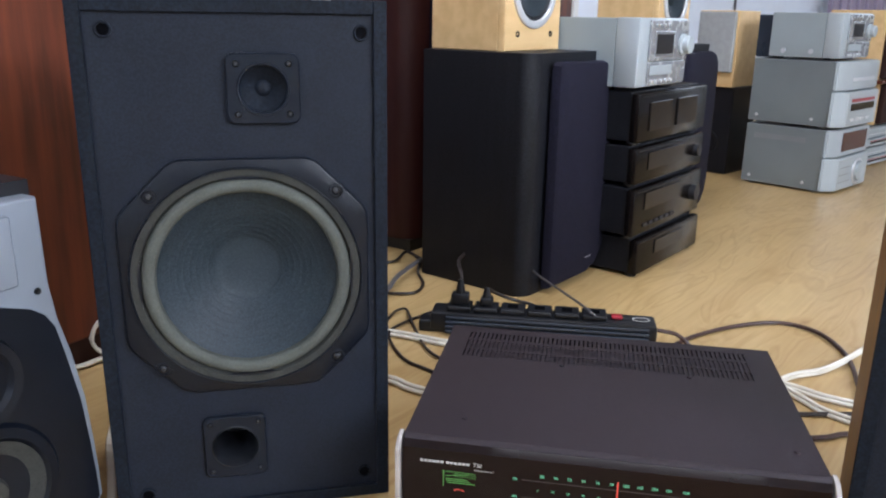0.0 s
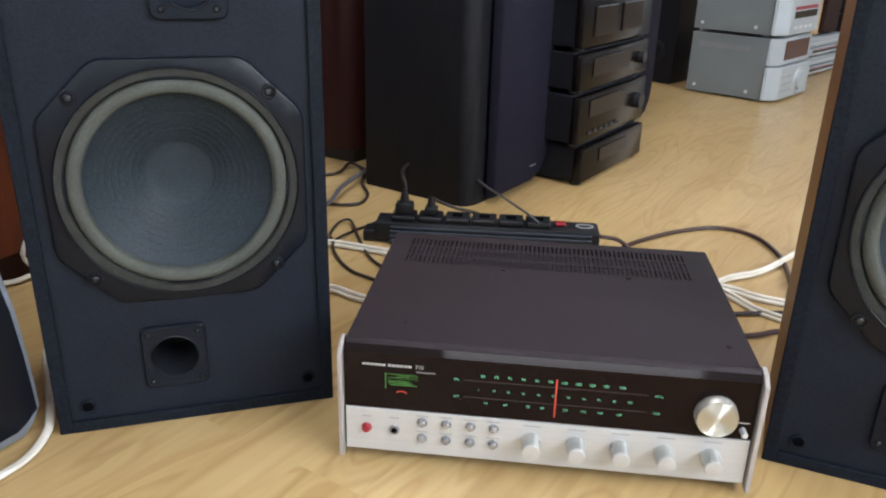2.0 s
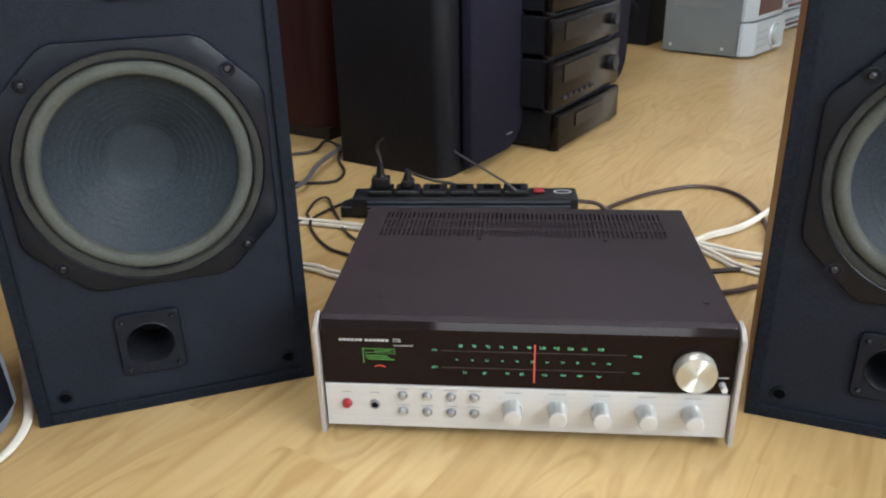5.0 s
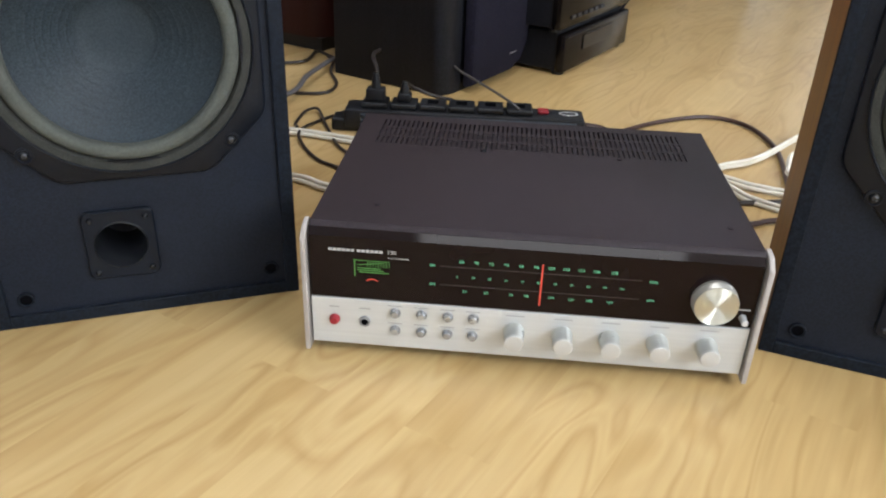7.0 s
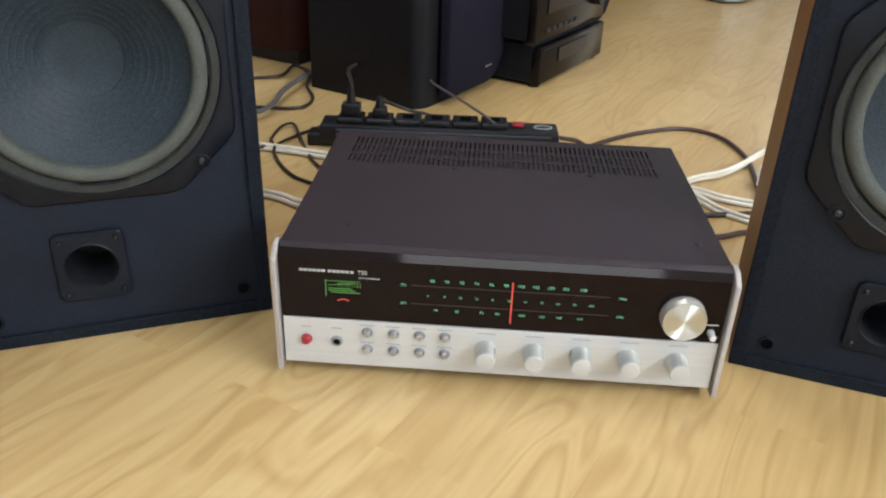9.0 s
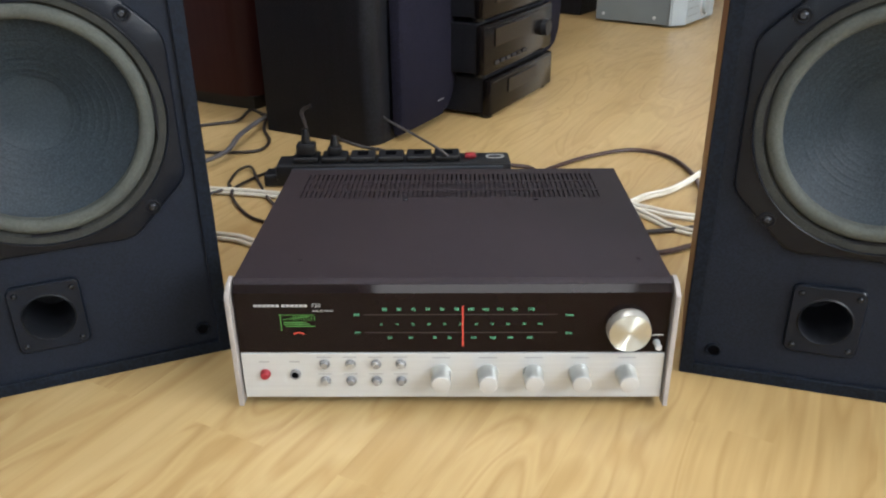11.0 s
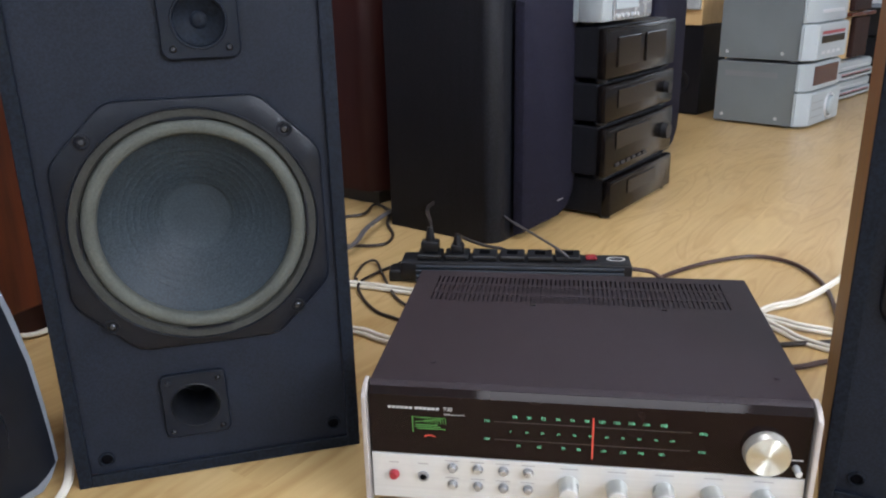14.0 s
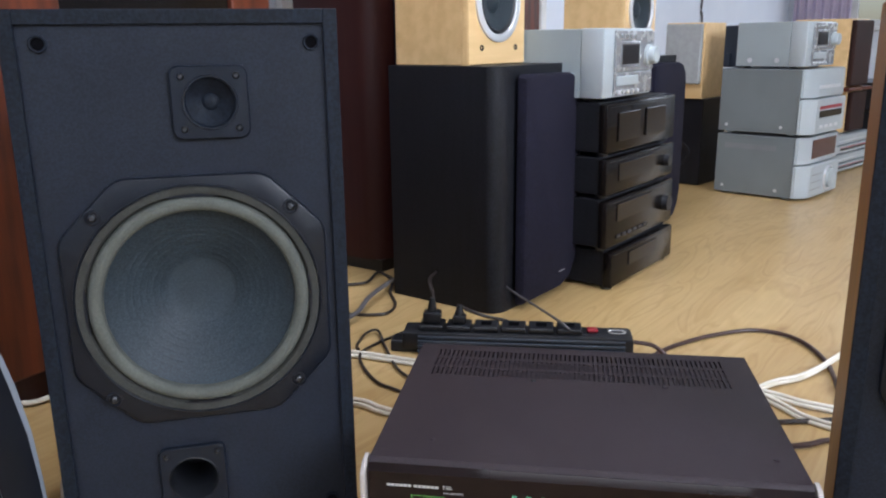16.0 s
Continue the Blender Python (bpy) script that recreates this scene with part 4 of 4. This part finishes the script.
def silver_unit(m, w, d, h, vents, split):
    k = thing("silver_component", m, "grey metal hi-fi component with pale curved plastic front", "hi-fi component", "silver components")
    part("case", box(0.006, w - 0.006, 0.020, d, 0.008, h - 0.003, 0.002), SILVER, k, "grey painted steel case")
    def front(z0, z1, out, inset):
        return prism([(inset, 0.012), (inset + 0.045, -out), (w - inset - 0.045, -out), (w - inset, 0.012), (w - inset, 0.0198), (inset, 0.0198)], z0, z1, 0.004)

    a = part("lower_front", front(0.008, split - 0.004, 0.024, 0.0), WHITEP, k, "pale silver plastic front", smooth=True)
    b = part("upper_front", front(split, h - 0.003, 0.014, 0.004), WHITEP, k, "pale silver plastic front", smooth=True)
    hi = h - split
    if vents:
        part("window", box(0.070, w - 0.075, -0.0165, -0.0143, split + hi * 0.18, split + hi * 0.86, 0.001), REDSCREEN, b, "red-brown display window")
        part("knob_bezel", lathe([(0.046, 0.0), (0.045, 0.004), (0.040, 0.005), (0.038, 0.0)], 40, centre=(w * 0.60, -0.0245, split * 0.50)), RING, a, "round silver bezel", smooth=True)
        part("volume_knob", lathe([(0.034, 0.0), (0.033, 0.012), (0.029, 0.014), (0, 0.014)], 36, centre=(w * 0.60, -0.0245, split * 0.50)), WHITEP, a, smooth=True)
        for i in range(3):
            part("panel_groove", box(0.060, w * 0.44, -0.0252, -0.0242, split * (0.28 + 0.2 * i), split * (0.28 + 0.2 * i) + 0.002), GREYPRINT, a)
    else:
        part("red_strip", box(0.075, w - 0.08, -0.0252, -0.0242, split * 0.70, split * 0.78), RED, a, "thin red strip")
        part("window", box(0.075, w - 0.08, -0.0260, -0.0242, split * 0.48, split * 0.66, 0.0006), SCREENB, a, "dark display strip")
        part("tray", box(0.080, w - 0.085, -0.0162, -0.0143, split + hi * 0.30, split + hi * 0.42, 0.0006), RING, b)
        for i in range(4):
            part("key", box(0.085 + 0.045 * i, 0.115 + 0.045 * i, -0.0258, -0.0242, split * 0.20, split * 0.28, 0.0006), RING, a)
    if vents:
        v = bmesh.new()
        for i in range(22):
            y = 0.085 + 0.0085 * i
            box(0.0054, 0.0059, y, y + 0.004, h - 0.052, h - 0.034, bm=v)
        part("vent_strip", v, GREYPRINT, k)
    for y in (0.075, d - 0.03):
        part("case_screw", lathe([(0.006, 0), (0.0055, 0.0016), (0, 0.001)], 14, axis="z"), RING, k, smooth=True).matrix_basis = pose(0.006, y, 0.030, 0, -90, 0)
    for x in (0.04, w - 0.04):
        for y in (0.05, d - 0.03):
            part("foot", lathe([(0.014, 0.0), (0.014, 0.0085), (0, 0.0085)], 16, axis="z", centre=(x, y, 0)), WHITEP, k)
    return k


G0 = pose(0.757, 2.155, 0, 0, 0, 54)
silver_unit(on(G0, 0, 0, 0), 0.36, 0.30, 0.220, True, 0.125)
silver_unit(on(G0, 0, 0, 0.220), 0.36, 0.30, 0.228, False, 0.130)
mini_system(on(G0, 0.012, 0.016, 0.448), 0.25, 0.24, 0.152, "silver mini hi-fi component on the grey stack")
pb = thing("power_adapter", on(G0, 0.05, 0.262, 0.448), "dark grey block behind the silver component", "adapter")
part("housing", box(0, 0.13, 0.0, 0.06, 0.0, 0.145, 0.004), STRIPBLUE, pb)
part("bracket", box(-0.01, -0.0004, 0.03, 0.05, 0.0, 0.05, 0.002), STRIPBLUE, pb)

# grey-grilled maple speaker on a black box
bs = thing("black_subwoofer", pose(0.338, 2.545, 0, 0, 0, -35), "black subwoofer box under a maple speaker", "loudspeaker")
part("cabinet", box(0.0, 0.17, 0.0, 0.20, 0.006, 0.330, 0.004), BLACKBOX, bs)
part("port", lathe([(0.045, 0.0), (0.043, 0.004), (0.030, 0.002), (0.028, -0.002), (0, -0.002)], 32, centre=(0.085, 0, 0.12)), PLASTIC, bs, smooth=True)
part("base", box(0.01, 0.16, 0.01, 0.19, 0, 0.0058), PLASTIC, bs)
gs = thing("grilled_speaker", pose(0.340, 2.530, 0.330, 0, 0, -35), "maple speaker with pale grey cloth grille on a black box", "loudspeaker", "maple speakers")
part("cabinet", box(0.0, 0.155, 0.0, 0.17, 0.0, 0.276, 0.003), MAPLE, gs)
part("grille", box(0.006, 0.150, -0.018, -0.0004, 0.055, 0.272, 0.005), GREYCLOTH, gs, "pale grey cloth grille")

# far units by the window
F0 = pose(1.02, 2.74, 0, 0, 0, 52)
silver_unit(on(F0, 0, 0, 0), 0.46, 0.30, 0.076, False, 0.040)
silver_unit(on(F0, 0.0, 0, 0.076), 0.46, 0.30, 0.078, False, 0.040)
for name, x, zz, w, h, lab in (("far_speaker", 0.225, 0.154, 0.17, 0.175, "short maple speaker with dark front on silver components"), ("far_speaker", 0.19, 0.343, 0.20, 0.278, "maple speaker with dark brown grille by the window")):
    q = thing(name, on(F0, x, 0.03, zz), lab, "loudspeaker", "maple speakers")
    part("cabinet", box(0, w, 0.0, 0.23, 0, h, 0.003), MAPLE, q)
    part("grille", box(0.005, w - 0.005, -0.022, -0.0004, 0.006, h - 0.006, 0.005), DARKWOOD, q, "dark brown grille")
sh = thing("wooden_board", on(F0, 0.16, 0.0, 0.3294), "red-brown wooden board between two speakers", "board")
part("plank", box(0, 0.26, 0.0, 0.26, 0, 0.0134, 0.002), REDWOOD, sh)
D0 = pose(1.36, 3.17, 0, 0, 0, 52)
zz = 0.0
for h in (0.12, 0.10, 0.13):
    k = thing("dark_component", on(D0, 0, 0, zz), "dark grey hi-fi component in a far stack", "hi-fi component", "far dark stack")
    part("case", box(0, 0.40, 0.02, 0.30, 0.006, h - 0.002, 0.003), PLASTIC, k)
    part("front", box(0, 0.40, 0.0, 0.0195, 0.006, h - 0.002, 0.004), BAFFLE, k)
    for x in (0.04, 0.36):
        part("foot", box(x - 0.015, x + 0.015, 0.03, 0.28, 0, 0.0058), PLASTIC, k)
    zz += h

# curtain beside the far window
cv = bmesh.new()
rows_ = []
for zc in (0.45, 2.4):
    rows_.append([cv.verts.new((0.06 + 0.42 * i / 48, 5.90 + 0.022 * math.sin(i * 0.9), zc)) for i in range(49)])
back = []
for zc in (0.45, 2.4):
    back.append([cv.verts.new((0.06 + 0.42 * i / 48, 5.903 + 0.022 * math.sin(i * 0.9), zc)) for i in range(49)])
for i in range(48):
    cv.faces.new((rows_[0][i], rows_[0][i + 1], rows_[1][i + 1], rows_[1][i]))
    cv.faces.new((back[0][i], back[1][i], back[1][i + 1], back[0][i + 1]))
CURTAIN = mat("lilac_curtain", (0.55, 0.48, 0.60), 0.8, scale=8, base2=(0.48, 0.42, 0.54))
ct = thing("curtain", ROOM, "pale lilac curtain hanging beside the window", "curtain")
part("cloth", cv, CURTAIN, ct, smooth=True)
part("curtain_rail", box(0.03, 3.9, 5.895, 5.92, 2.4, 2.43, 0.003), FRAME, ct)


# ---- the small silver-framed speaker in the near corner ----
def silver_framed(m):
    """Local x along the front, right end at x = 0; narrow at the top, swelling below."""
    k = thing("desktop_speaker", m, "black hi-fi speaker with curved silver front frame", "loudspeaker")
    edge = [(0.014, 0.03), (0.0135, 0.06), (0.0115, 0.10), (0.007, 0.157), (-0.0035, 0.2157), (-0.0145, 0.2588), (-0.020, 0.300), (-0.0205, 0.345), (-0.0213, 0.390)]
    mid = -0.115
    left = [(2 * mid - x, zz) for x, zz in reversed(edge)]
    foot_r = [(0.002, 0.012), (-0.010, 0.002)]
    foot_l = [(2 * mid + 0.010, 0.002), (2 * mid - 0.002, 0.012)]
    outline = [foot_r[1], foot_r[0], *edge, *left, foot_l[1], foot_l[0]]
    part("cabinet", plate([(mid + (x - mid) * (1.0 if zz < 0.28 else 1.09), zz + (0.014 if zz > 0.38 else 0)) for x, zz in outline], 0.022, 0.22, 0.0), PLASTIC, k, "black cabinet")
    rim = [(x - 0.006 - 0.004 * zz / 0.27, zz) for x, zz in edge if zz < 0.23] + [(-0.0205, 0.250), (-0.030, 0.266), (-0.045, 0.277), (-0.075, 0.288)]
    inner = [(-0.020, 0.014), (-0.006, 0.020), *rim, *[(2 * mid - x, zz) for x, zz in reversed(rim)], (2 * mid + 0.006, 0.020), (2 * mid + 0.020, 0.014)]
    ring = plate(outline, -0.004, 0.0215, 0.004)
    part("front_frame", ring, FRAMEGREY, k, "curved silver-grey front frame", smooth=True)
    part("inner_panel", plate(inner, -0.0055, -0.0041), CASTING, k, "black inner panel")
    part("woofer_surround", lathe([(0.078, 0.0), (0.074, 0.006), (0.064, 0.007), (0.058, 0.0)], 56, centre=(mid, -0.006, 0.095)), CASTING, k, "grey woofer ring", smooth=True)
    part("woofer_cone", lathe([(0.060, 0.0035), (0.025, -0.008), (0.018, 0.004), (0, 0.009)], 48, centre=(mid, -0.007, 0.095)), GASKET, k, "olive grey cone", smooth=True)
    part("mid_ring", lathe([(0.052, 0.0), (0.049, 0.008), (0.040, 0.007), (0.036, 0.001), (0, 0.002)], 48, centre=(mid, -0.006, 0.218)), CASTING, k, smooth=True)
    part("panel_screw", lathe([(0.004, 0), (0.0035, 0.002), (0, 0.0012)], 14, centre=(-0.034, -0.0035, 0.293)), SCREW, k, smooth=True)
    part("tweeter_panel", box(2 * mid + 0.055, -0.055, -0.010, -0.0045, 0.305, 0.378, 0.004), FRAMEGREY, k, "raised silver panel", smooth=True)
    return k


silver_framed(pose(-0.580, -0.010, 0, 0, 0, 70))


# ---- power strip behind the receiver ----
ps = thing("power_strip", pose(-0.312, 0.640, 0, 0, 0, 2), "black six-way power strip with red switch", "power strip")
body = box(0.0, 0.415, 0.0, 0.062, 0.006, 0.040, 0.006)
part("housing", body, PLASTIC, ps, smooth=True)
part("left_foot", box(-0.022, 0.05, 0.004, 0.045, 0.0, 0.022, 0.004), PLASTIC, ps)
ribs = bmesh.new()
for i in range(4):
    box(0.030, 0.400, -0.004 - 0.003 * i, -0.0004, 0.030 - 0.008 * i, 0.0355 - 0.008 * i, 0.001, 1, bm=ribs)
part("ribbed_side", ribs, STRIPBLUE, ps, "slate ribbed side")
for i in range(6):
    x = 0.030 + 0.050 * i
    so = part("socket", box(x, x + 0.045, 0.010, 0.056, 0.0402, 0.050, 0.003), PLASTIC, ps)
    # thin black plate on the socket top, coloured as the hole's shade
    part("socket_hole_shade", box(x + 0.013, x + 0.032, 0.024, 0.044, 0.0501, 0.0505), HOLESHADE, so)
sw = part("rocker_switch", box(0.334, 0.354, 0.024, 0.042, 0.0402, 0.047, 0.003), RED, ps, "red rocker switch")
oval = lathe([(0.0165, 0.0400), (0.0165, 0.0412), (0.0135, 0.0412), (0.0135, 0.0400)], 32, axis="z")
bmesh.ops.scale(oval, vec=(1, 0.62, 1), verts=oval.verts)
bmesh.ops.translate(oval, vec=(0.388, 0.034, 0), verts=oval.verts)
part("oval_badge", oval, PRINT, ps, "white oval ring badge")


def plug(m, h, label):
    k = thing("mains_plug", m, label, "plug", "plugs in the power strip")
    part("body", box(-0.46 * h, 0.46 * h, -0.013, 0.013, 0.0, h * 0.6, 0.004), PLASTIC, k, smooth=True)
    part("collar", lathe([(0.0088, h * 0.6), (0.0068, h), (0.0045, h * 1.3), (0, h * 1.3)], 18, axis="z"), PLASTIC, k, smooth=True)
    return k


P0 = pose(-0.312, 0.640, 0, 0, 0, 2)
plug(on(P0, 0.053, 0.033, 0.0505), 0.036, "large black mains plug in the power strip")
plug(on(P0, 0.103, 0.033, 0.0505), 0.026, "small black mains plug in the power strip")


# ---- cables ----
def cable(points, r, material, label, flat=1.0):
    k = part("cable", tube(points, r, flat=flat), material, smooth=True)
    return tagged(k, label, "cable", "loose cables on the floor")


cable([(0.103, 0.668, 0.030), (0.140, 0.672, 0.022), (0.165, 0.64, 0.006), (0.165, 0.56, 0.005), (0.160, 0.45, 0.005)], 0.004, BROWNCABLE, "brown mains lead of the power strip")
cable([(0.130, 0.66, 0.005), (0.179, 0.721, 0.005), (0.258, 0.787, 0.005), (0.347, 0.826, 0.005), (0.410, 0.787, 0.005), (0.431, 0.679, 0.005), (0.412, 0.544, 0.005), (0.395, 0.47, 0.005)], 0.0040, BROWNCABLE, "brown-black cable curving over the floor")
cable([(0.190, 0.415, 0.004), (0.319, 0.439, 0.004), (0.387, 0.452, 0.005), (0.44, 0.46, 0.005)], 0.004, BLACKCABLE, "black cable between receiver and loudspeaker")
cable([(0.240, 0.345, 0.005), (0.314, 0.366, 0.005), (0.348, 0.383, 0.005), (0.42, 0.40, 0.005)], 0.004, BROWNCABLE, "brown cable beside the receiver")
def ribbon(points, r, label):
    """A flat twin cable lying half on edge: two strands moulded together."""
    bm = tube(points, r)
    tube([(x + r * 0.7, y + r * 0.9, z + r * 1.55) for x, y, z in points], r, bm=bm)
    return tagged(part("cable", bm, WHITECABLE, smooth=True), label, "cable", "loose cables on the floor")


for pts in ([(0.25, 0.50, 0.006), (0.313, 0.563, 0.006), (0.364, 0.594, 0.006), (0.411, 0.638, 0.008), (0.481, 0.721, 0.010), (0.55, 0.79, 0.008)],
            [(0.23, 0.56, 0.005), (0.310, 0.518, 0.005), (0.341, 0.496, 0.005), (0.386, 0.478, 0.005), (0.46, 0.45, 0.005)],
            [(0.26, 0.56, 0.004), (0.311, 0.483, 0.004), (0.330, 0.450, 0.004), (0.366, 0.421, 0.004), (0.42, 0.39, 0.004)],
            [(0.47, 0.65, 0.006), (0.439, 0.622, 0.010), (0.424, 0.580, 0.008), (0.415, 0.545, 0.006), (0.44, 0.50, 0.006)]):
    ribbon(pts, 0.0033, "white flat twin speaker cable beside the receiver")
ribbon([(-0.52, 0.625, 0.005), (-0.408, 0.607, 0.005), (-0.359, 0.599, 0.005), (-0.295, 0.583, 0.005), (-0.20, 0.56, 0.005)], 0.0036, "white flat twin speaker cable behind the loudspeaker")
ribbon([(-0.46, 0.44, 0.005), (-0.344, 0.414, 0.005), (-0.317, 0.404, 0.005), (-0.290, 0.388, 0.005), (-0.20, 0.36, 0.005)], 0.0036, "white flat twin speaker cable under the receiver's edge")
cable([(-0.25, 0.50, 0.004), (-0.302, 0.556, 0.005), (-0.350, 0.664, 0.006), (-0.378, 0.729, 0.008), (-0.398, 0.716, 0.006), (-0.401, 0.656, 0.004), (-0.392, 0.615, 0.010), (-0.45, 0.57, 0.004)], 0.0026, BLACKCABLE, "thin black cable in a loop")
cable([(-0.29, 0.69, 0.022), (-0.317, 0.729, 0.010), (-0.344, 0.709, 0.004), (-0.364, 0.676, 0.004), (-0.380, 0.604, 0.010), (-0.362, 0.555, 0.004), (-0.326, 0.500, 0.004), (-0.292, 0.476, 0.004), (-0.23, 0.44, 0.004)], 0.0028, BLACKCABLE, "black cable from the power strip to the receiver")
cable([(-0.60, 1.00, 0.004), (-0.524, 1.027, 0.004), (-0.480, 1.049, 0.006), (-0.473, 1.129, 0.006), (-0.443, 1.111, 0.004), (-0.41, 1.07, 0.004)], 0.0034, BLACKCABLE, "black cable by the tall speaker's foot")
cable([(-0.44, 1.10, 0.004), (-0.421, 1.068, 0.006), (-0.409, 0.983, 0.005), (-0.381, 0.908, 0.004), (-0.381, 0.853, 0.004), (-0.404, 0.831, 0.004), (-0.464, 0.827, 0.004), (-0.54, 0.84, 0.004)], 0.0034, BLACKCABLE, "black cable looping on the floor")
cable([(-0.56, 0.66, 0.006), (-0.448, 0.773, 0.016), (-0.434, 0.892, 0.022), (-0.413, 1.034, 0.018), (-0.40, 1.10, 0.006)], 0.0042, GREYCABLE, "grey cable lying over the others", 1.4)
cable([(-0.258, 0.675, 0.097), (-0.262, 0.684, 0.109), (-0.272, 0.720, 0.112), (-0.284, 0.80, 0.098), (-0.292, 0.89, 0.078), (-0.300, 1.00, 0.056)], 0.0034, BLACKCABLE, "black mains lead rising from a plug")
cable([(-0.207, 0.677, 0.082), (-0.200, 0.700, 0.068), (-0.165, 0.722, 0.048), (-0.13, 0.726, 0.040), (-0.10, 0.718, 0.028), (-0.08, 0.706, 0.02)], 0.0032, BLACKCABLE, "thin black lead from a small plug")
cable([(-0.010, 0.655, 0.053), (-0.030, 0.68, 0.060), (-0.075, 0.76, 0.060), (-0.128, 0.868, 0.054), (-0.150, 0.915, 0.055), (-0.180, 0.955, 0.055)], 0.0024, GREYCABLE, "thin grey lead across the power strip")
cable([(-1.05, 0.30, 0.004), (-0.90, 0.340, 0.005), (-0.846, 0.352, 0.006), (-0.822, 0.392, 0.007), (-0.80, 0.44, 0.007)][:4] + [(-0.78, 0.41, 0.01)], 0.0038, WHITECABLE, "white cable lying along the cabinet's foot", 1.6)
cable([(-0.80, 0.40, 0.008), (-0.83, 0.39, 0.02), (-0.838, 0.385, 0.045), (-0.825, 0.40, 0.075), (-0.79, 0.42, 0.09)], 0.0034, WHITECABLE, "white cable bending up behind the loudspeaker", 1.5)
cable([(-0.70, 0.235, 0.004), (-0.660, 0.150, 0.005), (-0.622, 0.092, 0.005), (-0.585, 0.035, 0.006), (-0.560, -0.010, 0.006), (-0.553, -0.052, 0.005), (-0.560, -0.085, 0.005), (-0.585, -0.14, 0.005), (-0.62, -0.22, 0.005)], 0.0036, WHITECABLE, "white speaker cable along the loudspeaker's side", 1.5)
cable([(0.008, 3.86, 0.35), (0.008, 3.865, 0.66), (0.008, 3.84, 0.72), (0.008, 3.87, 0.95), (0.008, 3.86, 1.4)], 0.006, BLACKCABLE, "black cable hanging on the wall").matrix_world = ROOM
